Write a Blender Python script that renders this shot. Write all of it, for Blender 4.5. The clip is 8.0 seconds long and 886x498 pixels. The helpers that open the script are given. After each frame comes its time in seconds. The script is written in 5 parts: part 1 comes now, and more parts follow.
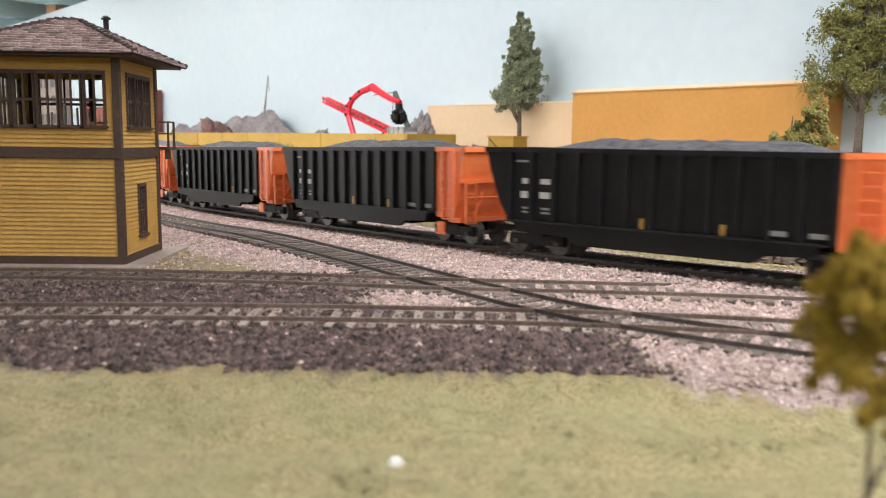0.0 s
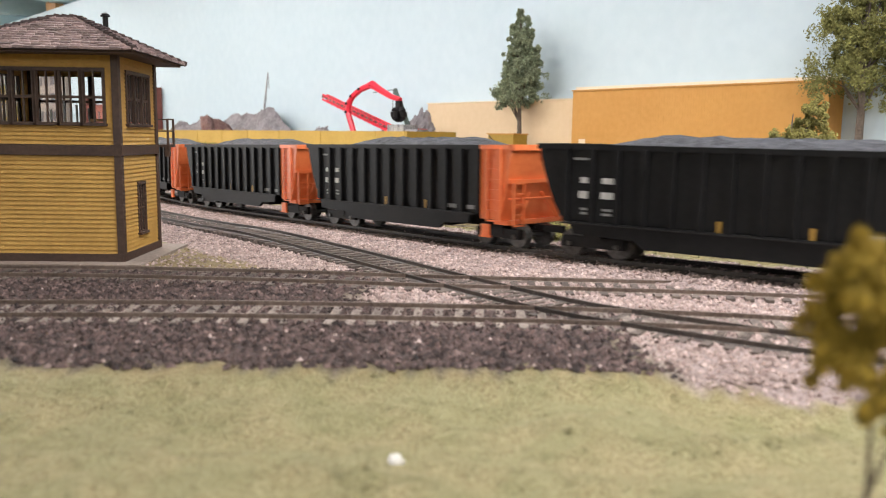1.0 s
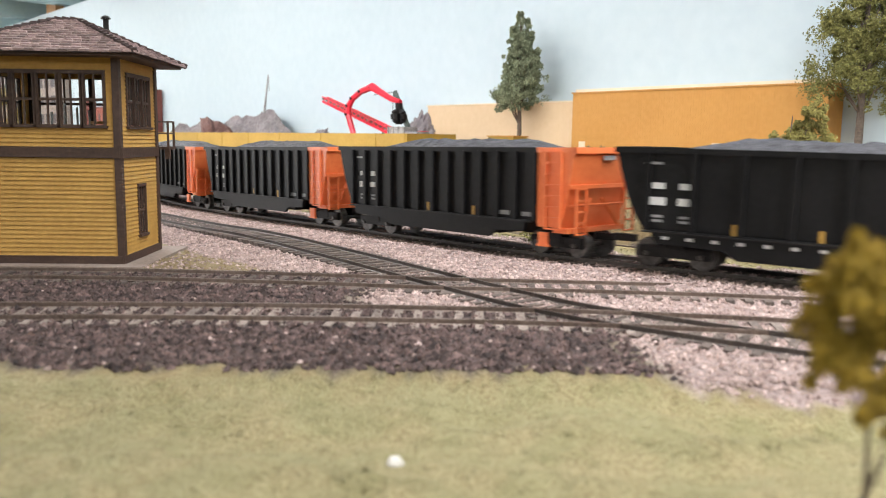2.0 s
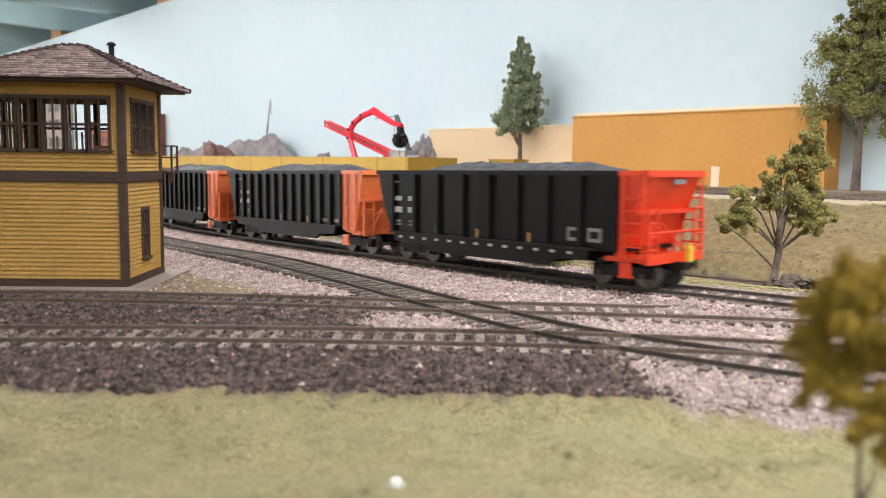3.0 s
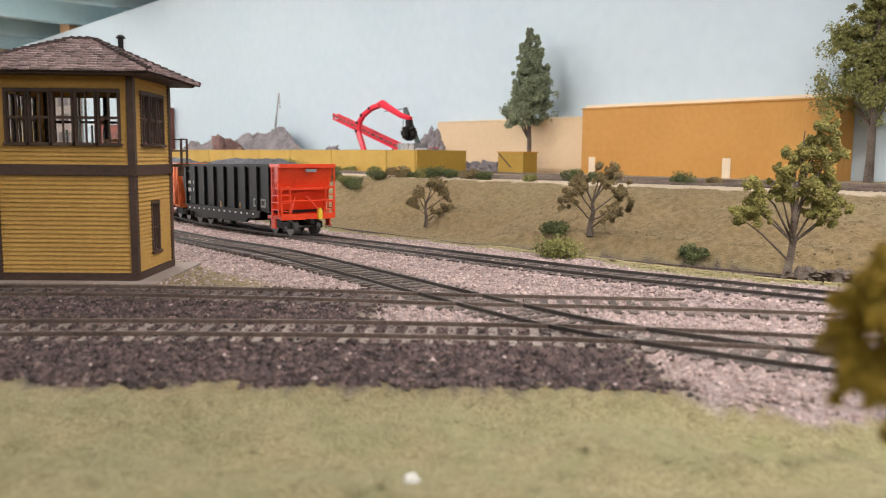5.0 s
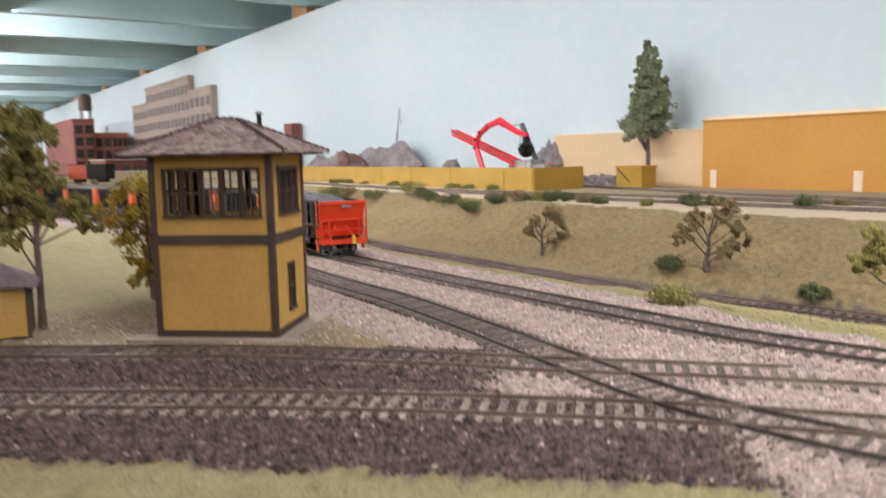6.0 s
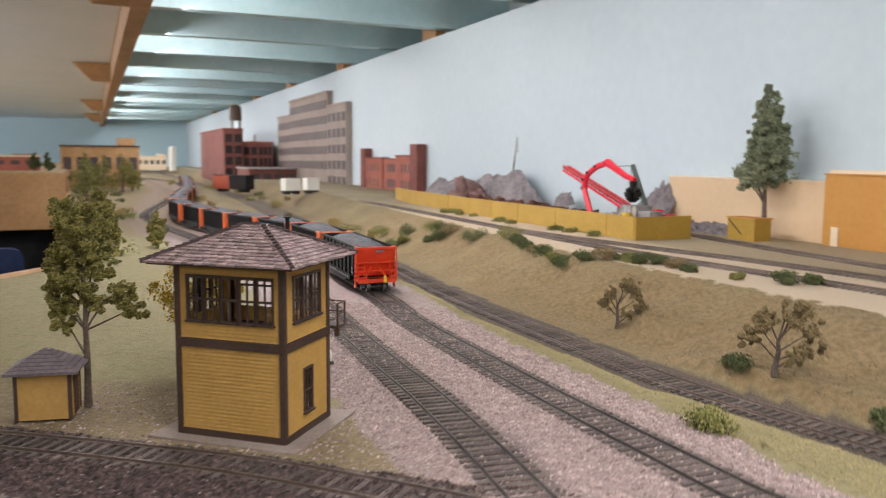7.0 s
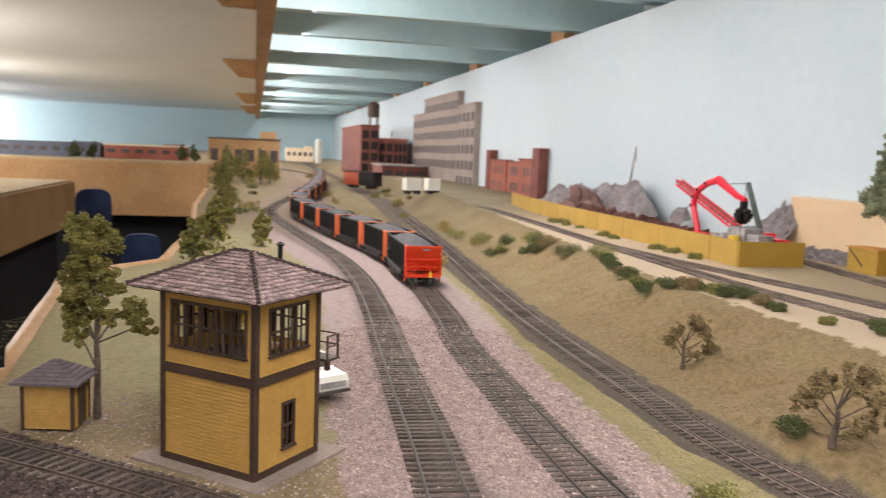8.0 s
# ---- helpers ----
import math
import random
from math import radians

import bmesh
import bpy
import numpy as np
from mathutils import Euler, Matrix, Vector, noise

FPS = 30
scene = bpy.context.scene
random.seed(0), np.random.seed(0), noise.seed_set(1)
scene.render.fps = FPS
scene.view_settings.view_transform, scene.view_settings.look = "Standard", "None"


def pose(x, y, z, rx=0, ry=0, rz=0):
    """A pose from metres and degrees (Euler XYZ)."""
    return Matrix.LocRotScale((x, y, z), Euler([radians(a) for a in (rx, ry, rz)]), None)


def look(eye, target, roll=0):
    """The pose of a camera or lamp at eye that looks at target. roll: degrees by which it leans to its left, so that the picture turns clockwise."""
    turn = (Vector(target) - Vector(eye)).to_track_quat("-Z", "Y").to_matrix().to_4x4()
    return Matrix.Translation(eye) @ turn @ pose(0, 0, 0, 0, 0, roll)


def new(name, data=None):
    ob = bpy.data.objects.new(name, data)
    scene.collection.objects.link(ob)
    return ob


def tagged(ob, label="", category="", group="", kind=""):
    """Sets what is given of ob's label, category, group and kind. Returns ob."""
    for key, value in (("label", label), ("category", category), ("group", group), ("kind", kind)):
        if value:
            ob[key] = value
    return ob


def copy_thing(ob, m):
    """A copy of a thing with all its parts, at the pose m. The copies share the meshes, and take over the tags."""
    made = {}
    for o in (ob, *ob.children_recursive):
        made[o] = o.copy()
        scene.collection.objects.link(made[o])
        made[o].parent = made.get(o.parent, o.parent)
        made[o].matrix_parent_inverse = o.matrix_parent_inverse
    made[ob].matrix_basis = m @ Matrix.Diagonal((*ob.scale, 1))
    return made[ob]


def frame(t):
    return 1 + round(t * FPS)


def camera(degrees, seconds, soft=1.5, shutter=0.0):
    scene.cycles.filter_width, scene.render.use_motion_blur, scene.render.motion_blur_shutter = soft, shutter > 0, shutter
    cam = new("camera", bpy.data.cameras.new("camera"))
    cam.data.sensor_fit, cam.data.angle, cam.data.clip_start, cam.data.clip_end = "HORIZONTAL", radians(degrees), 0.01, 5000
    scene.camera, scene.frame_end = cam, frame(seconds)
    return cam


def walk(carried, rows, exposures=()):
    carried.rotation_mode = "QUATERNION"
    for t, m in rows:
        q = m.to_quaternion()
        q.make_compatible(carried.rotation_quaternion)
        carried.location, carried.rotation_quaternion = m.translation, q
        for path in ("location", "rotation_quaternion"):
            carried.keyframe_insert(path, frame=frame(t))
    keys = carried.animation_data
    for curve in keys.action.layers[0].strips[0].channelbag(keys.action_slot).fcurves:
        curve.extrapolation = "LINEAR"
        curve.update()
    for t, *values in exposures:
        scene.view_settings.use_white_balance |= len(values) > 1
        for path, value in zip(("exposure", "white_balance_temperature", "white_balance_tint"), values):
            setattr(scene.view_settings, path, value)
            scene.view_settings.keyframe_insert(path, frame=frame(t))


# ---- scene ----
cam = camera(57.5, 8.0, soft=0.8, shutter=0.5)
cam.data.dof.use_dof = True
cam.data.dof.focus_distance = 0.42
cam.data.dof.aperture_fstop = 27.0
# seconds, eye and target in centimetres, roll in degrees
PATH = [
    (0.0, (11.245, -30.757, 4.892), (11.304, -28.776, 4.625), 0.8),
    (0.5, (11.243, -30.738, 4.893), (11.302, -28.758, 4.620), 0.8),
    (1.0, (11.253, -30.737, 4.882), (11.312, -28.756, 4.609), 0.8),
    (2.5, (11.262, -30.827, 4.896), (11.320, -28.844, 4.641), 0.8),
    (3.0, (11.266, -30.960, 4.910), (11.321, -28.973, 4.699), 0.75),
    (3.5, (11.266, -30.982, 4.921), (11.323, -28.993, 4.716), 0.75),
    (4.0, (11.246, -30.877, 4.905), (11.301, -28.889, 4.692), 0.75),
    (4.2, (11.240, -30.860, 4.900), (11.294, -28.873, 4.682), 0.7),
    (5.3, (11.120, -30.720, 4.882), (11.124, -28.736, 4.640), 0.3),
    (5.5, (11.103, -30.706, 4.881), (11.038, -28.723, 4.627), 0.2),
    (6.0, (11.518, -32.381, 7.664), (11.255, -30.413, 7.428), -1.2),
    (6.5, (13.336, -33.430, 10.805), (12.939, -31.482, 10.590), -1.3),
    (7.0, (16.561, -30.016, 12.350), (15.962, -28.121, 12.127), 0.4),
    (7.5, (20.519, -25.990, 13.195), (19.745, -24.160, 12.971), 1.8),
    (8.0, (21.649, -25.125, 14.019), (20.727, -23.366, 13.781), 2.3),
]
CM = 0.01
walk(cam, [(t, look(Vector(e) * CM, Vector(g) * CM, r)) for t, e, g, r in PATH],
     exposures=((0.0, -0.1, 6300, 12), (1.0, -0.1, 6300, 12), (2.5, 0.06, 6200, 11), (3.0, -0.12, 6200, 11), (3.5, -0.1, 6250, 12), (4.2, -0.03, 6250, 12), (5.5, -0.5, 6450, 15), (6.0, -0.3, 6300, 14), (6.5, -0.74, 6350, 16), (7.0, -0.5, 6300, 16), (8.0, -0.38, 6600, 17)))

# ---- light: strip lamps under the ceiling along the backdrop, and added fill lamps over the aisle and between the joists ----
world = bpy.data.worlds.new("room_air")
scene.world = world
world.use_nodes = True
world.node_tree.nodes["Background"].inputs[0].default_value = (0.9, 0.95, 1.0, 1)
world.node_tree.nodes["Background"].inputs[1].default_value = 0.02

UX, UY = -0.6553, 0.7554      # along the backdrop, away
NX, NY = 0.7554, 0.6553       # towards the backdrop
TURN = -49.06                 # local x runs along the backdrop to the right, local y into it


def wp(u, v, z=0.0):
    """A place by its run along the backdrop, its way towards it and its height, in centimetres."""
    return Vector((UX * u + NX * v, UY * u + NY * v, z))


def strip_lamp(u, v, z, watts, length, width, tilt, warm):
    data = bpy.data.lights.new("strip_lamp", "AREA")
    data.shape, data.size, data.size_y = "RECTANGLE", length * CM, width * CM
    data.energy, data.color = watts, warm
    ob = new("strip_lamp", data)
    ob.matrix_world = Matrix.Translation(wp(u, v, z) * CM) @ pose(0, 0, 0, 0, 0, TURN) @ pose(0, 0, 0, tilt, 0, 0)
    return tagged(ob, "white strip lamp under the ceiling joists", "lamp", "strip lamps", "structure")


for run, watts in ((-60, 9.0), (70, 7.0), (200, 4.6), (330, 5.2), (470, 7.0), (620, 7.0)):
    strip_lamp(run, 9.5, 43, watts, 100, 7, 28, (1.0, 0.975, 0.95))
def fill_lamp(u, v, z, watts, radius):
    data = bpy.data.lights.new("fill_lamp", "POINT")
    data.energy, data.color, data.shadow_soft_size = watts, (1.0, 0.975, 0.94), radius * CM
    ob = new("fill_lamp", data)
    ob.location = wp(u, v, z) * CM
    return tagged(ob, "round fill lamp added to brighten the ceiling", "lamp", "room lamps", "structure")


# Unseen point lamps, added to brighten the aisle ceiling and the layout front.
for run, side in ((-80, -90), (60, -100), (210, -115), (360, -160), (540, -215), (700, -260)):
    fill_lamp(run, side, 36 if run < 150 else 26, 8.0 if run < 150 else (22.0 if run < 300 else 36.0), 7)
# Added point lamps between the joists, standing in for the fixtures there.
for run in (108, 190, 271, 352, 434, 556, 678):
    fill_lamp(run + 20, 12, 50, 2.6, 3)


# ---- materials ----
def mat(name, a, b, scale=300.0, rough=0.8, bump=0.2, metal=0.0, big=30.0, spread=0.5, depth=0.0006):
    """Two colours mixed by noise at two sizes, with fine relief. scale and big count per metre."""
    m = bpy.data.materials.new(name)
    m.use_nodes = True
    n, l = m.node_tree.nodes, m.node_tree.links
    p = n["Principled BSDF"]
    p.inputs["Roughness"].default_value, p.inputs["Metallic"].default_value = rough, metal
    co = n.new("ShaderNodeTexCoord")
    fine, wide = n.new("ShaderNodeTexNoise"), n.new("ShaderNodeTexNoise")
    fine.inputs["Scale"].default_value, wide.inputs["Scale"].default_value = scale, big
    fine.inputs["Detail"].default_value = 4
    for t in (fine, wide):
        l.new(co.outputs["Object"], t.inputs["Vector"])
    add = n.new("ShaderNodeMath")
    add.operation = "ADD"
    l.new(fine.outputs["Fac"], add.inputs[0]), l.new(wide.outputs["Fac"], add.inputs[1])
    ramp = n.new("ShaderNodeMapRange")
    ramp.inputs[1].default_value, ramp.inputs[2].default_value = 1 - spread / 2, 1 + spread / 2
    l.new(add.outputs[0], ramp.inputs[0])
    mix = n.new("ShaderNodeMix")
    mix.data_type = "RGBA"
    mix.inputs[6].default_value, mix.inputs[7].default_value = (*a, 1), (*b, 1)
    l.new(ramp.outputs[0], mix.inputs[0]), l.new(mix.outputs[2], p.inputs["Base Color"])
    if bump:
        bp = n.new("ShaderNodeBump")
        bp.inputs["Strength"].default_value, bp.inputs["Distance"].default_value = bump, depth
        l.new(fine.outputs["Fac"], bp.inputs["Height"]), l.new(bp.outputs[0], p.inputs["Normal"])
    return m


def vary(m, amount):
    """Lets each object of this material differ a little in brightness."""
    n, l = m.node_tree.nodes, m.node_tree.links
    p = n["Principled BSDF"]
    src = p.inputs["Base Color"].links[0].from_socket
    info, rng, hsv = n.new("ShaderNodeObjectInfo"), n.new("ShaderNodeMapRange"), n.new("ShaderNodeHueSaturation")
    rng.inputs[3].default_value, rng.inputs[4].default_value = 1 - amount, 1 + amount
    l.new(info.outputs["Random"], rng.inputs[0]), l.new(rng.outputs[0], hsv.inputs["Value"])
    l.new(src, hsv.inputs["Color"]), l.new(hsv.outputs[0], p.inputs["Base Color"])
    return m


def vary_islands(m, amount):
    """Lets each loose piece of a joined mesh differ in brightness."""
    n, l = m.node_tree.nodes, m.node_tree.links
    p = n["Principled BSDF"]
    src = p.inputs["Base Color"].links[0].from_socket
    info, rng, hsv = n.new("ShaderNodeNewGeometry"), n.new("ShaderNodeMapRange"), n.new("ShaderNodeHueSaturation")
    rng.inputs[3].default_value, rng.inputs[4].default_value = 1 - amount, 1 + amount
    l.new(info.outputs["Random Per Island"], rng.inputs[0]), l.new(rng.outputs[0], hsv.inputs["Value"])
    l.new(src, hsv.inputs["Color"]), l.new(hsv.outputs[0], p.inputs["Base Color"])
    return m


M_YELLOW = mat("yellow_clapboard_paint", (0.45, 0.255, 0.055), (0.55, 0.32, 0.075), 500, 0.62, 0.1, big=60)
M_BROWN = mat("dark_brown_trim_paint", (0.045, 0.024, 0.016), (0.085, 0.048, 0.032), 700, 0.6, 0.15)
M_SHINGLE = vary(mat("weathered_shingle", (0.17, 0.11, 0.107), (0.48, 0.37, 0.35), 900, 0.85, 0.5, big=160), 0.45)
M_SHINGLE_REST = vary_islands(mat("weathered_shingle_far", (0.17, 0.11, 0.107), (0.42, 0.31, 0.295), 900, 0.85, 0.4, big=120), 0.3)
M_ROOFDARK = mat("dark_roof_cap", (0.035, 0.02, 0.02), (0.07, 0.045, 0.04), 600, 0.8, 0.3)
M_PAD = mat("concrete_pad", (0.23, 0.18, 0.15), (0.34, 0.275, 0.235), 800, 0.9, 0.2)
M_RAIL = mat("weathered_rail", (0.12, 0.088, 0.07), (0.26, 0.20, 0.165), 900, 0.45, 0.15, 0.35)
M_RAILDARK = mat("dark_weathered_rail", (0.05, 0.041, 0.036), (0.115, 0.095, 0.083), 900, 0.5, 0.15, 0.2)
M_TIE = vary(mat("weathered_tie", (0.06, 0.045, 0.038), (0.17, 0.135, 0.115), 900, 0.9, 0.35, big=150), 0.35)
M_TIE_PALE = vary(mat("pale_weathered_tie", (0.13, 0.10, 0.085), (0.30, 0.25, 0.215), 900, 0.9, 0.35, big=150), 0.3)
M_TIE_FAR = vary_islands(mat("far_weathered_tie", (0.06, 0.045, 0.038), (0.16, 0.125, 0.105), 900, 0.9, 0.35), 0.3)
M_BLACK = mat("matt_black_car_paint", (0.005, 0.005, 0.0052), (0.011, 0.0105, 0.011), 500, 0.5, 0.08, big=60)
M_BLACK.node_tree.nodes["Principled BSDF"].inputs["Specular IOR Level"].default_value = 0.22
M_FRAME = mat("black_underframe", (0.007, 0.006, 0.006), (0.018, 0.016, 0.015), 700, 0.6, 0.1)
M_FRAME.node_tree.nodes["Principled BSDF"].inputs["Specular IOR Level"].default_value = 0.25
M_ORANGE = mat("orange_car_paint", (0.84, 0.19, 0.055), (0.92, 0.25, 0.08), 400, 0.42, 0.05, big=60)
M_RED = mat("red_orange_car_paint", (0.74, 0.045, 0.010), (0.84, 0.075, 0.018), 400, 0.4, 0.05, big=60)
M_COAL = mat("coal_load", (0.020, 0.020, 0.024), (0.11, 0.11, 0.125), 1400, 0.6, 0.9, big=300, depth=0.0015)
M_WHITE = mat("white_lettering", (0.55, 0.55, 0.53), (0.68, 0.68, 0.66), 500, 0.6, 0)
M_GREYMARK = mat("grey_lettering", (0.22, 0.22, 0.22), (0.32, 0.32, 0.31), 500, 0.6, 0)
M_MARK = mat("yellow_car_mark", (0.45, 0.25, 0.04), (0.55, 0.32, 0.06), 500, 0.6, 0)
M_LAMP = mat("yellow_rear_device", (0.75, 0.48, 0.03), (0.85, 0.58, 0.05), 500, 0.5, 0)
M_WHEEL = mat("steel_wheel", (0.045, 0.04, 0.038), (0.17, 0.16, 0.15), 600, 0.4, 0.1, 0.6)
M_SKY = mat("pale_blue_backdrop_paint", (0.50, 0.59, 0.635), (0.54, 0.625, 0.665), 60, 0.7, 0.04, big=3, depth=0.001)
M_BLUEWALL = mat("light_blue_wall_paint", (0.50, 0.68, 0.74), (0.55, 0.72, 0.77), 60, 0.7, 0.04, big=3, depth=0.001)
M_JOIST = mat("blue_painted_joist", (0.46, 0.65, 0.70), (0.54, 0.71, 0.75), 60, 0.55, 0.1, big=8)
M_CEIL = mat("grey_white_ceiling", (0.78, 0.82, 0.82), (0.83, 0.86, 0.86), 50, 0.8, 0.05, big=4)
M_DECK = mat("pale_blue_ceiling_boards", (0.70, 0.79, 0.81), (0.77, 0.84, 0.86), 50, 0.7, 0.05, big=6)
M_WOOD = mat("bare_timber", (0.36, 0.19, 0.075), (0.50, 0.29, 0.13), 120, 0.65, 0.15, big=14)
M_FASCIA = mat("varnished_plywood_fascia", (0.37, 0.20, 0.08), (0.47, 0.28, 0.125), 90, 0.6, 0.05, big=12)
# Even near-black for the floor and everything below the layout edges.
M_VOID = mat("near_black_void", (0.006, 0.006, 0.007), (0.012, 0.012, 0.013), 200, 0.95, 0.1)
M_TAN = mat("tan_painted_flat", (0.66, 0.48, 0.29), (0.70, 0.52, 0.325), 120, 0.75, 0.05, big=10)
M_OCHRE = mat("orange_ochre_painted_flat", (0.50, 0.235, 0.042), (0.56, 0.275, 0.058), 160, 0.65, 0.06, big=12)
M_FENCE = mat("yellow_board_fence_paint", (0.36, 0.215, 0.026), (0.43, 0.265, 0.04), 250, 0.65, 0.08, big=20)
M_CREAM = mat("cream_door_paint", (0.72, 0.58, 0.40), (0.78, 0.64, 0.46), 300, 0.6, 0)
M_CRANE = mat("red_crane_paint", (0.72, 0.012, 0.035), (0.82, 0.03, 0.06), 400, 0.4, 0.03)
M_GREY = mat("grey_scrap_metal", (0.16, 0.15, 0.15), (0.42, 0.40, 0.39), 500, 0.7, 0.6, big=80)
M_ROCK = mat("purple_grey_rock", (0.165, 0.145, 0.15), (0.30, 0.265, 0.27), 160, 0.9, 0.6, big=26, depth=0.004)
M_ROCKRED = mat("rusty_scrap_heap", (0.16, 0.085, 0.075), (0.28, 0.17, 0.15), 200, 0.9, 0.9, big=40, depth=0.003)
M_BRICK = mat("red_brick_flat", (0.27, 0.075, 0.05), (0.37, 0.13, 0.09), 260, 0.85, 0.2, big=16)
M_BRICKDARK = mat("dark_brick", (0.16, 0.05, 0.04), (0.24, 0.085, 0.065), 260, 0.85, 0.2, big=16)
M_STONE = mat("grey_tan_concrete_flat", (0.27, 0.215, 0.185), (0.35, 0.285, 0.245), 200, 0.85, 0.15, big=12)
M_PANE = mat("dark_window_pane", (0.045, 0.032, 0.032), (0.09, 0.065, 0.065), 120, 0.6, 0)
M_STOREY_SHADE = mat("painted_storey_shade", (0.012, 0.009, 0.009), (0.04, 0.03, 0.028), 120, 0.9, 0)
M_TRUNK = mat("grey_brown_bark", (0.075, 0.055, 0.042), (0.17, 0.13, 0.10), 600, 0.9, 0.7, big=80, depth=0.001)
M_CAR = mat("cream_white_car_paint", (0.72, 0.70, 0.62), (0.78, 0.76, 0.68), 300, 0.35, 0)
M_TYRE = mat("black_rubber", (0.012, 0.012, 0.012), (0.02, 0.02, 0.02), 300, 0.8, 0)
M_BLUE = mat("dark_blue_fabric", (0.018, 0.035, 0.10), (0.03, 0.055, 0.14), 200, 0.85, 0.2)
M_SHEDROOF = mat("slate_purple_roof", (0.15, 0.12, 0.13), (0.25, 0.205, 0.215), 500, 0.85, 0.3)
M_PEBBLE = mat("pale_pebble", (0.6, 0.57, 0.52), (0.72, 0.70, 0.66), 400, 0.8, 0.2)


def leaves(name, a, b):
    return vary_islands(mat(name, a, b, 800, 0.9, 0.3, big=70, spread=0.7), 0.45)


L_OLIVE = leaves("olive_green_foliage", (0.15, 0.15, 0.04), (0.30, 0.28, 0.09))
L_PINE = leaves("grey_green_foliage", (0.19, 0.22, 0.13), (0.34, 0.37, 0.23))
L_YELLOW = leaves("yellow_green_foliage", (0.26, 0.175, 0.015), (0.44, 0.30, 0.04))
L_DRY = leaves("dry_brown_foliage", (0.16, 0.115, 0.05), (0.30, 0.225, 0.105))
L_BUSH = leaves("deep_green_foliage", (0.06, 0.08, 0.026), (0.14, 0.155, 0.055))
L_STRAW = leaves("straw_foliage", (0.27, 0.19, 0.06), (0.38, 0.28, 0.10))
L_GOLD = leaves("golden_green_foliage", (0.165, 0.15, 0.037), (0.33, 0.29, 0.085))


def clear_glass(name):
    m = bpy.data.materials.new(name)
    m.use_nodes = True
    p = m.node_tree.nodes["Principled BSDF"]
    p.inputs["Base Color"].default_value = (0.96, 0.97, 0.97, 1)
    p.inputs["Roughness"].default_value = 0.03
    p.inputs["Transmission Weight"].default_value = 1.0
    p.inputs["IOR"].default_value = 1.08
    return m


M_GLASS = clear_glass("clear_pane")


# ---- mesh helpers, in centimetres ----
def link(name, verts, faces, material, parent=None, label=""):
    me = bpy.data.meshes.new(name)
    me.from_pydata([(v[0] * CM, v[1] * CM, v[2] * CM) for v in verts], [], faces)
    me.materials.append(material)
    ob = new(name, me)
    ob.parent = parent
    if label:
        ob["label"] = label
    return ob


class Shape:
    """Collects vertices and faces of one part."""

    def __init__(self):
        self.v, self.f = [], []

    def box(self, x0, x1, y0, y1, z0, z1, m=None):
        k = len(self.v)
        c = [(x, y, z) for z in (z0, z1) for x, y in ((x0, y0), (x1, y0), (x1, y1), (x0, y1))]
        self.v += [tuple(m @ Vector(p)) for p in c] if m else c
        self.f += [(k + 3, k + 2, k + 1, k), (k + 4, k + 5, k + 6, k + 7)] + [(k + i, k + (i + 1) % 4, k + 4 + (i + 1) % 4, k + 4 + i) for i in range(4)]
        return self

    def tube(self, p, q, r, s=None, n=8, cap=True):
        p, q = Vector(p), Vector(q)
        s = r if s is None else s
        a = (q - p).normalized()
        e = a.orthogonal().normalized()
        g = a.cross(e)
        k = len(self.v)
        for c, w in ((p, r), (q, s)):
            self.v += [tuple(c + (e * math.cos(i * math.tau / n) + g * math.sin(i * math.tau / n)) * w) for i in range(n)]
        self.f += [(k + i, k + (i + 1) % n, k + n + (i + 1) % n, k + n + i) for i in range(n)]
        if cap:
            self.f += [tuple(range(k + n - 1, k - 1, -1)), tuple(range(k + n, k + 2 * n))]
        return self

    def path(self, pts, radii, n=7):
        for a, b, r, s in zip(pts, pts[1:], radii, radii[1:]):
            self.tube(a, b, r, s, n)
        return self

    def prism(self, outline, y0, y1):
        """An outline in x and z, drawn out from y0 to y1."""
        k, n = len(self.v), len(outline)
        self.v += [(x, y0, z) for x, z in outline] + [(x, y1, z) for x, z in outline]
        self.f += [tuple(range(k, k + n)), tuple(range(k + 2 * n - 1, k + n - 1, -1))]
        self.f += [(k + (i + 1) % n, k + i, k + n + i, k + n + (i + 1) % n) for i in range(n)]
        return self

    def poly(self, pts):
        k = len(self.v)
        self.v += [tuple(p) for p in pts]
        self.f.append(tuple(range(k, k + len(pts))))
        return self

    def lump(self, c, r, rough=0.3, squash=1.0, n=9, m=6):
        """A rough stone or heap."""
        k = len(self.v)
        ph = random.random() * 50
        for j in range(m + 1):
            for i in range(n):
                t, q = math.pi * j / m, math.tau * i / n
                d = Vector((math.sin(t) * math.cos(q), math.sin(t) * math.sin(q), math.cos(t) * squash))
                w = r * (1 + rough * noise.noise(d * 2.1 + Vector((ph, ph, ph))) * 2)
                self.v.append(tuple(Vector(c) + d * w))
        for j in range(m):
            for i in range(n):
                self.f.append((k + j * n + i, k + (j + 1) * n + i, k + (j + 1) * n + (i + 1) % n, k + j * n + (i + 1) % n))
        return self

    def flakes(self, c, r, count, size, squash=0.8):
        """A clump of many small bent leaf flakes."""
        c = Vector(c)
        for _ in range(count):
            d = Vector((random.gauss(0, 1), random.gauss(0, 1), random.gauss(0, 1)))
            d = d.normalized() * r * (random.random() ** 0.45)
            d.z *= squash
            p = c + d
            a = Vector((random.gauss(0, 1), random.gauss(0, 1), random.gauss(0, 1))).normalized()
            b = a.orthogonal().normalized()
            w = size * random.uniform(0.6, 1.4)
            k = len(self.v)
            lift = a.cross(b) * w * 0.5
            self.v += [tuple(p - a * w), tuple(p + b * w * 0.8 + lift), tuple(p + a * w), tuple(p - b * w * 0.8 + lift)]
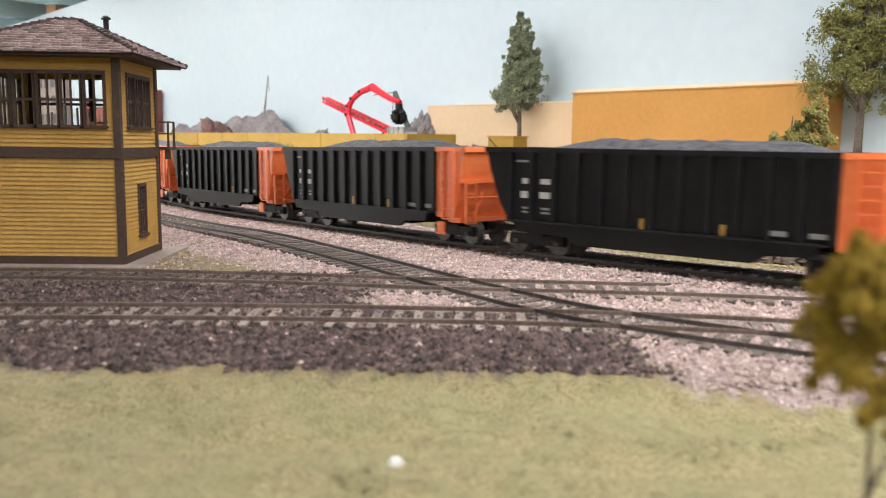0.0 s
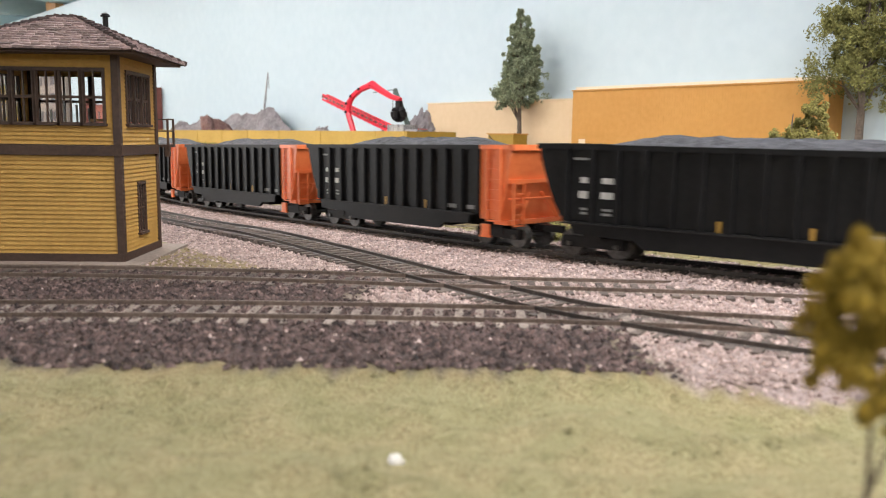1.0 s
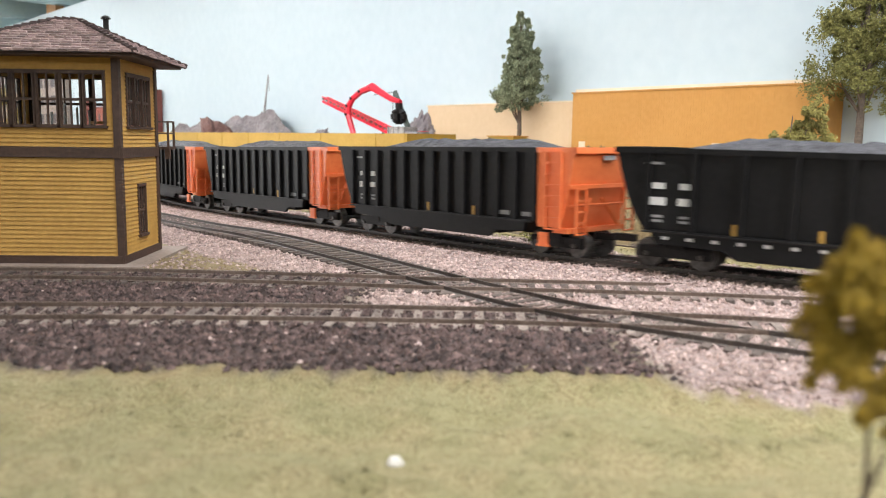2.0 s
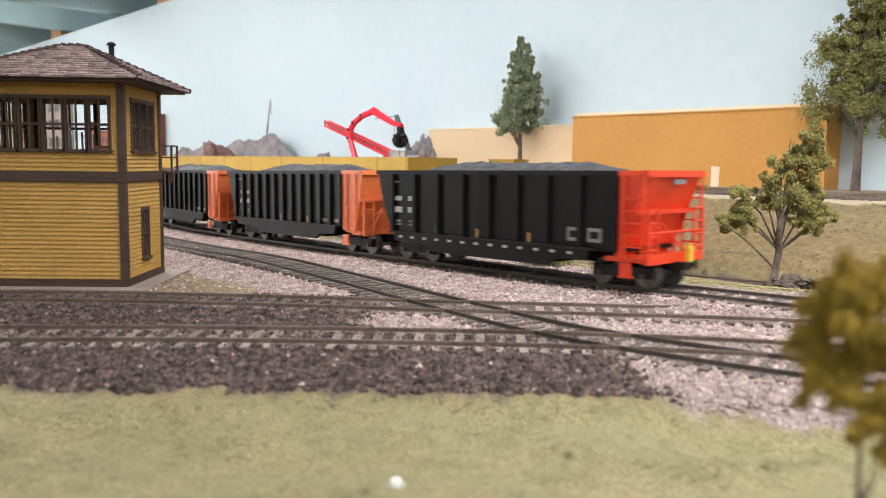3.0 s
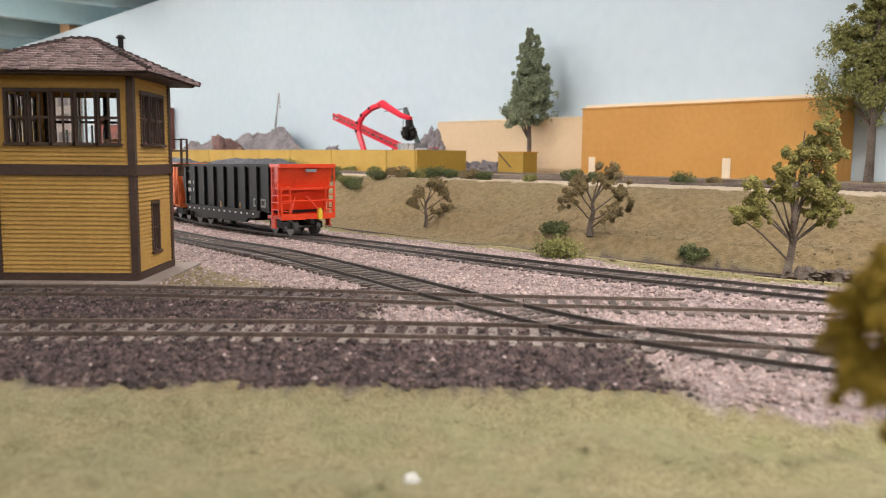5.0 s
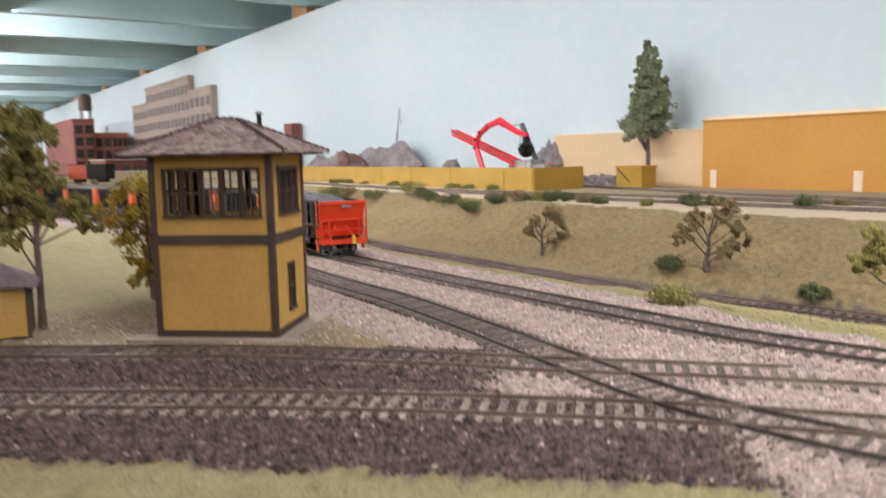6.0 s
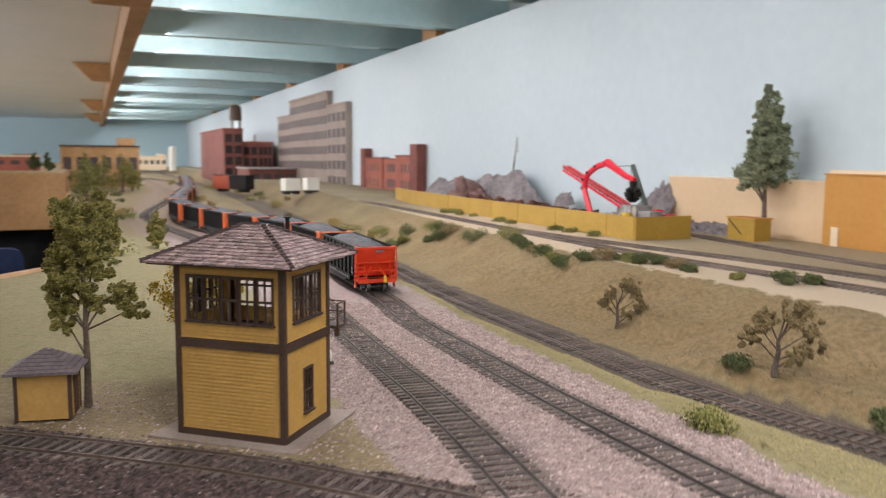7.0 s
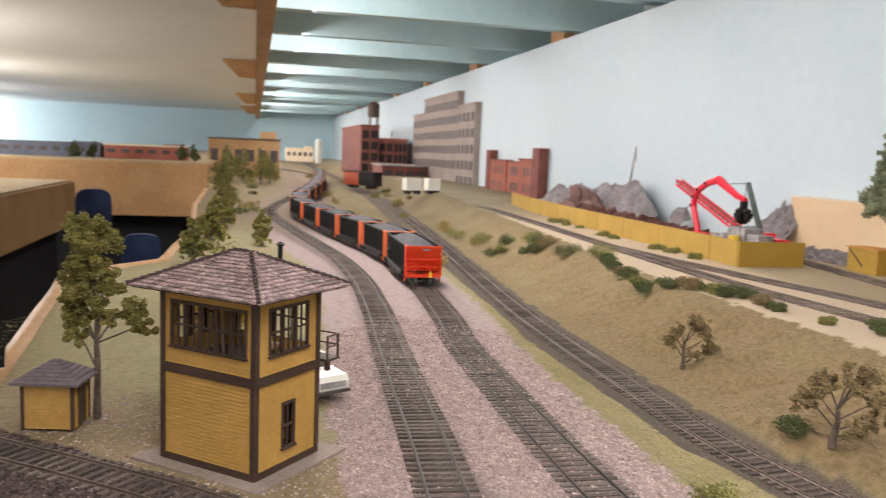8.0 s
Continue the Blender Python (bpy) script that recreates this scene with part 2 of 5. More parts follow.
            self.f += [(k, k + 1, k + 2), (k, k + 2, k + 3)]
        return self

    def to(self, name, material, parent=None, label=""):
        return link(name, self.v, self.f, material, parent, label)


def base(name, place, label, category, group="", rz=0.0):
    """An empty at a thing's foot, in centimetres."""
    ob = new(name)
    ob.empty_display_size = 0.01
    ob.matrix_world = Matrix.Translation(Vector(place) * CM) @ pose(0, 0, 0, 0, 0, rz)
    return tagged(ob, label, category, group)


def smooth(ob):
    for p in ob.data.polygons:
        p.use_smooth = True
    return ob

# ---- plan lines ----
def lerp_table(x, table):
    if x <= table[0][0]:
        return table[0][1]
    for (a, p), (b, q) in zip(table, table[1:]):
        if x <= b:
            w = (x - a) / (b - a)
            return p + (q - p) * w
    return table[-1][1]


def uv(x, y):
    return UX * x + UY * y, NX * x + NY * y


LOW_TRACK = [(-80, 44), (-40, 34), (-9.5, 27), (3, 24.7), (27, 24.6), (45, 25.4), (83, 28.7), (127, 32.3), (200, 36), (760, 45)]
BRANCH_V = [(-15, 5.9), (-4, 8.2), (10.7, 8.5), (37, 10.5), (54, 11.1), (70, 10.4), (85, 8.8), (105, 6.4), (126, 4.1), (144, 3.1), (176, 5.3), (260, 16), (760, 20)]
MAIN = [(78, -31, 0.05), (58, -22.3, 0.05), (43, -15, 0.06), (33.5, -9.9, 0.1), (27.4, -6.4, 0.2), (22.48, -3.03, 0.27), (19.1, -0.5, 0.28),
        (16.4, 2.6, 0.2), (10.6, 9.35, 0.1), (4.4, 17.1, -0.08), (-4.4, 28.25, -0.25), (-9.8, 36.1, -0.22), (-19.1, 48.2, -0.22), (-31.3, 62.7, -0.42),
        (-42.9, 74.3, -0.78), (-53.5, 84, -1.1), (-64.7, 94.2, -1.33), (-76.2, 104.7, -1.42), (-87, 114.7, -1.3), (-97.8, 129.2, -0.85), (-117, 160, -0.3),
        (-140, 193, 0.4), (-163, 224, 1), (-188, 255, 1), (-230, 302, 1), (-290, 345, 1), (-380, 400, 1)]
MAIN_Z = sorted((UX * x + UY * y, z) for x, y, z in MAIN)
MAIN_V = sorted((UX * x + UY * y, NX * x + NY * y) for x, y, _ in MAIN)
EDGE_V = [(10, -160), (13.5, -17), (16, -14.2), (27, -15), (54, -18), (60, -14), (67, -10), (110, -10), (163, -13), (230, -13.5), (760, -13.5)]


def step(a, b, x):
    w = min(1, max(0, (x - a) / (b - a)))
    return w * w * (3 - 2 * w)


def wobble(x, y, size, seed=0.0):
    return noise.noise(Vector((x / size + seed, y / size - seed, seed)))


def height(x, y):
    """The lie of the land, in centimetres."""
    u, v = uv(x, y)
    d = v - lerp_table(u, LOW_TRACK)
    z = 0.0
    vm = lerp_table(u, MAIN_V)
    far = step(120, 200, u)
    z += 0.12 * step(vm - 3.4, vm - 1.9, v) * (1 - step(vm + 1.9, vm + 3.4, v)) + 0.6 * far
    vb = lerp_table(u, BRANCH_V)
    if v < vm - 2.6:
        z = max(z, 0.12 * step(vb - 3.6, vb - 2.0, v) * step(-2, 12, u) * (1 - step(vb + 2.0, vb + 4.0, v) * 0.8) + 0.6 * far)
    strip = step(vm + 3.2, vm + 5.0, v) * (1 - step(-3.4, -1.9, d))
    z += strip * (0.1 + 0.22 * wobble(x, y, 4, 3.0))
    fall = (v - vm - 4.6) / max(1.0, lerp_table(u, LOW_TRACK) - 1.9 - vm - 4.6)
    z -= min(1.0, max(0.0, fall)) ** 1.6 * 1.15
    z += step(4.2, 13.5, d) * 3.95 + step(3.5, 7, d) * (1 - step(10, 13, d)) * (1.25 * wobble(x, y, 6, 1.0) + 0.5 * wobble(x, y, 2.4, 8.0) + 0.12 * wobble(x, y, 0.9, 9.0))
    z += 1.4 * step(12, 4, u) * step(1.9, 3.4, d) * (1 - step(6, 12, d))
    if y < -13:
        z += step(-13.5, -15.6, y) * (-0.35 + 0.5 * wobble(x, y * 2.2, 5, 5.0) + 0.28 * wobble(x, y * 2, 1.7, 2.0) + 0.1 * wobble(x, y, 0.6, 6.0))
    if v < 4 and y > 1:
        z += step(4, -6, v) * step(2, 12, y) * (0.5 + 0.5 * wobble(x, y, 12, 7.0))
    drop = lerp_table(u, MAIN_Z) - 0.12 - 0.6 * far
    if drop > 0:
        drop *= step(vm - 3.2, vm - 1.9, v) * (1 - step(vm + 1.9, vm + 3.2, v))
    z += drop * (1 - step(-3.4, -1.5, d))
    z += 0.03 * wobble(x, y, 0.7, 4.0)
    return z


def zones(x, y):
    """Shares of pale ballast, dark ballast, bare earth and sand; the rest is grass."""
    u, v = uv(x, y)
    rag = 0.9 * wobble(x, y, 1.6, 11.0) + 0.5 * wobble(x, y, 0.5, 12.0)
    d = v - lerp_table(u, LOW_TRACK)
    pale = dark = earth = sand = 0.0
    front = -13.85 - max(0.0, x - 15.5) * 0.42
    if y < front + 0.5 * rag:
        earth = step(-0.6, 0.0, y - front - 0.5 * rag) * 0.6
    elif d > -3.2 + 0.3 * rag:
        if -3.4 < d < 2.3 + 0.4 * rag:
            dark = 0.85
        elif d > 13.2 + 0.8 * rag:
            sand = 1.0 - 0.6 * step(24, 27, d + rag)
            earth = step(24, 27, d + rag) * 0.6
        else:
            earth = 0.95 + 0.3 * wobble(x, y, 6, 20.0)
    elif y < -1.5 + 0.35 * rag:
        limit = 9.2 if y > -7.6 else 16.4
        pale = step(-0.8, 0.8, x - limit - rag * 1.1)
        dark = 1 - pale
    elif v > lerp_table(u, BRANCH_V) - 4.6 + 0.8 * rag and v < lerp_table(u, MAIN_V) + 4.2 + 0.8 * rag:
        pale = 1.0
        lane = min(abs(v - lerp_table(u, MAIN_V)), abs(v - lerp_table(u, BRANCH_V)))
        dark = 0.62 * (1 - step(1.1, 1.9, lane + 0.3 * rag))
    elif v > lerp_table(u, MAIN_V):
        earth = 0.08 + 0.2 * rag
    else:
        earth = step(8.5, 3.0, y + 2.0 * rag) if y < 9 else 0.1
        earth = max(0.0, min(1.0, earth))
        pale, earth = 0.22 * earth, 0.6 * earth
    if u > 55 and not pale and not sand and not dark:
        earth = max(earth, min(1.0, step(55, 90, u) * (0.8 + 0.4 * wobble(x, y, 14, 30.0))))
    if u > 95 and pale:
        worn = step(95, 140, u)
        dark, earth = max(dark, 0.45 * worn), max(earth, 0.5 * worn)
    far = step(80, 130, u)
    if far and not pale:
        sand *= 1 - 0.75 * far
        dark = max(dark, far * max(0.0, min(0.75, 0.48 + 0.5 * wobble(x, y, 11, 31.0) + 0.25 * wobble(x, y, 3, 32.0))))
        earth *= 1 - 0.45 * far
    return pale, dark, min(1.0, earth), sand


def ground_material():
    m = bpy.data.materials.new("layout_ground")
    m.use_nodes = True
    n, l = m.node_tree.nodes, m.node_tree.links
    p = n["Principled BSDF"]
    p.inputs["Roughness"].default_value = 0.95
    co, at = n.new("ShaderNodeTexCoord"), n.new("ShaderNodeAttribute")
    at.attribute_name = "zone"
    sep = n.new("ShaderNodeSeparateColor")
    l.new(at.outputs["Color"], sep.inputs[0])

    def tex(scale, detail=4):
        t = n.new("ShaderNodeTexNoise")
        t.inputs["Scale"].default_value, t.inputs["Detail"].default_value = scale, detail
        l.new(co.outputs["Object"], t.inputs["Vector"])
        return t.outputs["Fac"]

    def two(fac, a, b, lo=0.35, hi=0.65):
        r, x = n.new("ShaderNodeMapRange"), n.new("ShaderNodeMix")
        r.inputs[1].default_value, r.inputs[2].default_value = lo, hi
        x.data_type = "RGBA"
        x.inputs[6].default_value, x.inputs[7].default_value = (*a, 1), (*b, 1)
        l.new(fac, r.inputs[0]), l.new(r.outputs[0], x.inputs[0])
        return x.outputs[2]

    def over(fac, under, top):
        x = n.new("ShaderNodeMix")
        x.data_type = "RGBA"
        l.new(fac, x.inputs[0]), l.new(under, x.inputs[6]), l.new(top, x.inputs[7])
        return x.outputs[2]

    grit, mid, wide, patch = tex(1100), tex(260), tex(22), tex(75, 5)
    grass = over(wide, two(grit, (0.205, 0.175, 0.088), (0.335, 0.30, 0.168)), two(mid, (0.20, 0.185, 0.075), (0.30, 0.275, 0.135)))
    grass = over(two(patch, (0, 0, 0), (0.5, 0.5, 0.5), 0.42, 0.62), grass, two(grit, (0.23, 0.17, 0.085), (0.42, 0.345, 0.19)))
    grass = over(two(tex(140, 5), (0, 0, 0), (0.6, 0.6, 0.6), 0.55, 0.7), grass, two(grit, (0.13, 0.12, 0.045), (0.24, 0.22, 0.10)))
    pale = two(grit, (0.16, 0.115, 0.11), (0.50, 0.405, 0.385))
    pale = over(patch, pale, two(mid, (0.22, 0.155, 0.135), (0.40, 0.31, 0.285)))
    dark = two(grit, (0.028, 0.018, 0.016), (0.13, 0.092, 0.084))
    earth = over(wide, two(grit, (0.18, 0.12, 0.046), (0.325, 0.222, 0.098)), two(mid, (0.205, 0.147, 0.06), (0.305, 0.222, 0.105)))
    earth = over(patch, earth, two(mid, (0.13, 0.09, 0.045), (0.25, 0.18, 0.10)))
    sand = two(grit, (0.46, 0.35, 0.235), (0.62, 0.50, 0.36))
    c = over(sep.outputs["Red"], grass, pale)
    c = over(sep.outputs["Green"], c, dark)
    c = over(sep.outputs["Blue"], c, earth)
    c = over(at.outputs["Alpha"], c, sand)
    l.new(c, p.inputs["Base Color"])
    bp = n.new("ShaderNodeBump")
    bp.inputs["Strength"].default_value, bp.inputs["Distance"].default_value = 0.8, 0.0012
    l.new(grit, bp.inputs["Height"]), l.new(bp.outputs[0], p.inputs["Normal"])
    return m


def ground():
    us = [-150, -110, -85, -70, -60, -52, -46, -42]
    while us[-1] < 62:
        us.append(us[-1] + 0.45)
    w = 0.5
    while us[-1] < 757:
        w *= 1.06
        us.append(min(757, us[-1] + w))
    vs = [-120, -100, -80, -65, -52, -44, -38]
    while vs[-1] < 44:
        vs.append(vs[-1] + 0.45)
    while vs[-1] < 73:
        vs.append(min(73, vs[-1] + 1.2))
    verts, cols, faces = [], [], []
    for u in us:
        edge = lerp_table(u, EDGE_V)
        for v in vs:
            q = wp(u, max(v, edge) if u > 12 else v)
            verts.append((q.x, q.y, height(q.x, q.y)))
            cols.append(zones(q.x, q.y))
    k = len(vs)
    for i in range(len(us) - 1):
        for j in range(k - 1):
            if us[i] > 12 and vs[j + 1] <= min(lerp_table(us[i], EDGE_V), lerp_table(us[i + 1], EDGE_V)):
                continue
            faces.append((i * k + j, (i + 1) * k + j, (i + 1) * k + j + 1, i * k + j + 1))
    ob = link("ground", verts, faces, ground_material())
    layer = ob.data.color_attributes.new("zone", "FLOAT_COLOR", "POINT")
    layer.data.foreach_set("color", np.array(cols, dtype=np.float32).ravel())
    smooth(ob)
    return tagged(ob, "scenic layout ground of static grass, earth, sand and ballast", "ground", kind="structure")


ground()


def gravel(name, label, material, count, pick, lo, hi, box):
    """Loose stones strewn over one zone."""
    verts, faces = [], []
    made = 0
    while made < count:
        x, y = random.uniform(box[0], box[1]), random.uniform(box[2], box[3])
        share = zones(x, y)
        if random.random() > share[pick] - (0.75 if pick == 0 and share[1] > 0.25 else 0) or (-5.9 < x < 0.6 and -0.7 < y < 5):
            continue
        made += 1
        r = random.uniform(lo, hi)
        z = height(x, y) + r * 0.1
        k = len(verts)
        for dx, dy, dz in ((1, 0, 0), (0, 1, 0), (-1, 0, 0), (0, -1, 0), (0, 0, 1), (0, 0, -0.6)):
            j = [random.uniform(-0.45, 0.45) for _ in range(3)]
            verts.append((x + r * (dx + j[0]), y + r * (dy + j[1]), z + r * (dz * 0.8 + j[2] * 0.6)))
        faces += [(k, k + 1, k + 4), (k + 1, k + 2, k + 4), (k + 2, k + 3, k + 4), (k + 3, k, k + 4),
                  (k + 1, k, k + 5), (k + 2, k + 1, k + 5), (k + 3, k + 2, k + 5), (k, k + 3, k + 5)]
    return tagged(link(name, verts, faces, material), label, "gravel", kind="stuff")


M_STONE_PALE = vary_islands(mat("pinkish_grey_ballast_stone", (0.25, 0.177, 0.158), (0.54, 0.42, 0.382), 600, 0.9, 0.2, big=200), 0.32)
M_STONE_DARK = vary_islands(mat("dark_cinder_stone", (0.032, 0.02, 0.018), (0.15, 0.10, 0.09), 600, 0.85, 0.2, big=200), 0.6)
gravel("pale_ballast", "loose pinkish grey ballast between the tracks", M_STONE_PALE, 42000, 0, 0.04, 0.095, (-14, 34, -19, 34))
gravel("dark_ballast", "loose dark cinder ballast along the front tracks", M_STONE_DARK, 24000, 1, 0.045, 0.13, (-18, 19, -15.5, -1))
gravel("scattered_chips", "pale stone chips scattered on the cinder ballast", M_STONE_PALE, 600, 1, 0.04, 0.10, (-18, 19, -15.5, -1))
gravel("meadow_crumbs", "tan ground-foam crumbs on the bank", vary_islands(mat("tan_foam_crumb", (0.16, 0.115, 0.055), (0.30, 0.23, 0.13), 600, 0.95, 0.2), 0.4), 7000, 2, 0.03, 0.08, (-5, 42, -5, 48))


def fuzz(name, label, material, count, box, test, lo, hi):
    """Short static-grass tufts."""
    verts, faces = [], []
    made = 0
    while made < count:
        x, y = random.uniform(box[0], box[1]), random.uniform(box[2], box[3])
        if not test(x, y):
            continue
        made += 1
        z, r = height(x, y) - 0.01, random.uniform(lo, hi)
        for _ in range(3):
            a = random.random() * math.tau
            k = len(verts)
            verts += [(x, y, z), (x + r * math.cos(a), y + r * math.sin(a), z + r * random.uniform(0.05, 0.3)), (x + r * 0.7 * math.cos(a + 0.8), y + r * 0.7 * math.sin(a + 0.8), z + r * random.uniform(0.05, 0.35))]
            faces.append((k, k + 1, k + 2))
    return tagged(link(name, verts, faces, material), label, "grass", kind="stuff")


def on_grass(x, y):
    return sum(zones(x, y)) < 0.35


def on_earth(x, y):
    return zones(x, y)[2] > 0.4


M_TUFT = vary_islands(mat("olive_static_grass", (0.22, 0.19, 0.095), (0.35, 0.315, 0.175), 500, 0.95, 0, big=25), 0.15)
M_TUFTDRY = vary_islands(mat("dry_static_grass", (0.205, 0.135, 0.062), (0.35, 0.242, 0.125), 500, 0.95, 0, big=25), 0.2)
fuzz("front_grass", "short olive static grass along the front of the layout", M_TUFT, 16000, (-6, 32, -27, -12), on_grass, 0.04, 0.09)
fuzz("strip_grass", "short green grass beside the tracks and shed", M_TUFT, 9000, (-35, 30, -2, 45), on_grass, 0.05, 0.14)
def on_verge(x, y):
    u, v = uv(x, y)
    return v > lerp_table(u, MAIN_V) + 4.4 and v < lerp_table(u, LOW_TRACK) - 3.3


M_VERGE = vary_islands(mat("yellow_static_grass", (0.25, 0.205, 0.085), (0.37, 0.305, 0.145), 500, 0.95, 0, big=25), 0.2)
fuzz("verge_grass", "short yellow green grass between the main line and the low siding", M_VERGE, 12000, (-22, 30, -8, 50), on_verge, 0.06, 0.16)
fuzz("bank_grass", "short dry grass on the bank", M_TUFTDRY, 14000, (-5, 45, -8, 50), on_earth, 0.04, 0.12)


# ---- tracks ----
def curve(points, gap):
    """A smooth line through the points, cut at even steps."""
    pts = [Vector(p) for p in points]
    dense = []
    for i in range(len(pts) - 1):
        a, b, c, d = pts[max(i - 1, 0)], pts[i], pts[i + 1], pts[min(i + 2, len(pts) - 1)]
        steps = max(4, int((c - b).length / 0.8))
        for k in range(steps):
            t = k / steps
            dense.append(0.5 * (2 * b + (c - a) * t + (2 * a - 5 * b + 4 * c - d) * t * t + (3 * b - a - 3 * c + d) * t ** 3))
    dense.append(pts[-1])
    out, carry = [dense[0]], 0.0
    for p, q in zip(dense, dense[1:]):
        length = (q - p).length
        while carry + length >= gap:
            w = (gap - carry) / length
            p = p + (q - p) * w
            length = (q - p).length
            carry = 0.0
            out.append(p.copy())
        carry += length
    return out


RAIL_TOP = 0.19
TIE_MESHES = {}


def tie_mesh(material):
    if material.name not in TIE_MESHES:
        ob = Shape().box(-1.4, 1.4, -0.12, 0.12, -0.2, 0.065).to("tie", material)
        TIE_MESHES[material.name] = ob.data
        bpy.data.objects.remove(ob)
    return TIE_MESHES[material.name]


TIE_JOBS = []


def track(points, label, rail, tie, reach):
    """Two rails on ties along a line of (x, y, z); ties within reach of the tower are single pieces."""
    line = curve(points, 0.57)
    thing = base("railway_track", (0, 0, 0), label, "track", "railway tracks")
    sides = [(q - p).normalized().cross(Vector((0, 0, 1))).normalized() for p, q in zip(line, line[1:])]
    sides.append(sides[-1])
    for off in (-0.83, 0.83):
        s = Shape()
        ring = [(-0.085, 0.04), (-0.03, 0.075), (-0.038, RAIL_TOP - 0.06), (-0.038, RAIL_TOP), (0.038, RAIL_TOP), (0.038, RAIL_TOP - 0.06), (0.03, 0.075), (0.085, 0.04)]
        for p, w in zip(line, sides):
            s.v += [tuple(p + w * (off + a) + Vector((0, 0, b))) for a, b in ring]
        n = len(ring)
        for i in range(len(line) - 1):
            s.f += [(i * n + j, i * n + (j + 1) % n, (i + 1) * n + (j + 1) % n, (i + 1) * n + j) for j in range(n)]
        s.to("rail", rail, thing)
    far = Shape()
    near = 0
    for p, w in zip(line, sides):
        m = Matrix.Translation(p) @ Matrix.Rotation(math.atan2(w.y, w.x) + random.uniform(-0.02, 0.02), 4, "Z")
        if (p - Vector((8, 2, 0))).length < reach and near < 290:
            near += 1
            TIE_JOBS.append((m, tie, thing))
        else:
            far.box(-1.4, 1.4, -0.12, 0.12, -0.2, 0.065, m)
    if far.v:
        tagged(far.to("distant_ties", M_TIE_FAR, thing), kind="stuff")
    return thing


def on_bank(rows, z):
    return [tuple(wp(u, v, z)) for u, v in rows]


BRANCH = [(46, -25.5, 0), (36, -20.5, 0), (28, -16.4, 0), (22, -13.0, 0), (18.4, -10.6, 0), (15.3, -7.9, 0), (12.4, -3.9, 0),
          (8.45, 1.85, 0.03), (3.45, 8.65, 0.08), (-1.37, 15.04, -0.11), (-9.4, 25.8, -0.25), (-17.33, 36.37, -0.22), (-27.93, 49.55, -0.29), (-40.27, 63.09, -0.56),
          (-54.08, 76.81, -0.99), (-72.57, 94.41, -1.36), (-89.4, 109.95, -1.32), (-100.35, 120.76, -0.95), (-110.56, 136.22, -0.64), (-130.49, 170.05, -0.01), (-158.4, 209.88, 0.12),
          (-209.64, 268.6, 0.12), (-321.74, 354.0, 0.12)]
track(MAIN, "main line track, dark rails on weathered ties in pale ballast", M_RAILDARK, M_TIE, 45)
track(BRANCH, "second main track with dark rails beside the signal tower", M_RAILDARK, M_TIE, 45)
track([(-95, -12, 0), (-60, -8, 0), (-30, -5, 0), (-12.7, -3.55, 0), (-6.3, -3.0, 0), (0, -2.75, 0), (7.4, -3.4, 0), (11.8, -4.05, 0), (17.7, -4.6, 0), (23, -5.6, 0.04), (29, -7.8, 0.07), (38, -12.4, 0.07), (46, -16.6, 0.06)],
      "crossing track with brown rails passing the tower front", M_RAIL, M_TIE, 40)
track([(-95, -17, 0), (-60, -13.5, 0), (-30, -11, 0), (-7.8, -9.4, 0), (1.6, -8.8, 0), (6.8, -8.75, 0), (11, -8.9, 0), (16, -9.3, 0), (21, -10.2, 0), (28, -12.2, 0), (46, -20, 0)],
      "front siding with brown rails on pale exposed ties", M_RAIL, M_TIE_PALE, 40)
track(on_bank([(-70, 41), (-40, 33.5), (-25, 30), (-9.5, 27), (3, 24.8), (13, 24.6), (27, 24.6), (45, 25.4), (83, 28.7), (127, 32.3), (200, 36), (330, 40)], -1.1),
      "low siding with brown rails at the foot of the bank", M_RAIL, M_TIE, 45)
track(on_bank([(-80, 53), (-40, 49), (0, 46.3), (16.5, 45), (30, 44), (44.5, 44), (81, 45.6), (113, 46.9), (146, 47.9), (230, 52), (340, 55)], 2.78),
      "upper track with brown rails on the sandy ledge", M_RAIL, M_TIE, 1)
track(on_bank([(-80, 58), (-40, 54.5), (0, 52.4), (23, 50.6), (36, 48.4), (50, 46.2), (62, 44.9)], 2.79),
      "upper passing track with brown rails on the sandy ledge", M_RAIL, M_TIE, 1)
track(on_bank([(-80, 63), (-30, 59.5), (5, 58), (25, 59.3), (40, 61.6), (52, 63.6), (75, 65.5), (130, 65.5)], 2.77),
      "upper spur with brown rails behind the board fence", M_RAIL, M_TIE, 1)


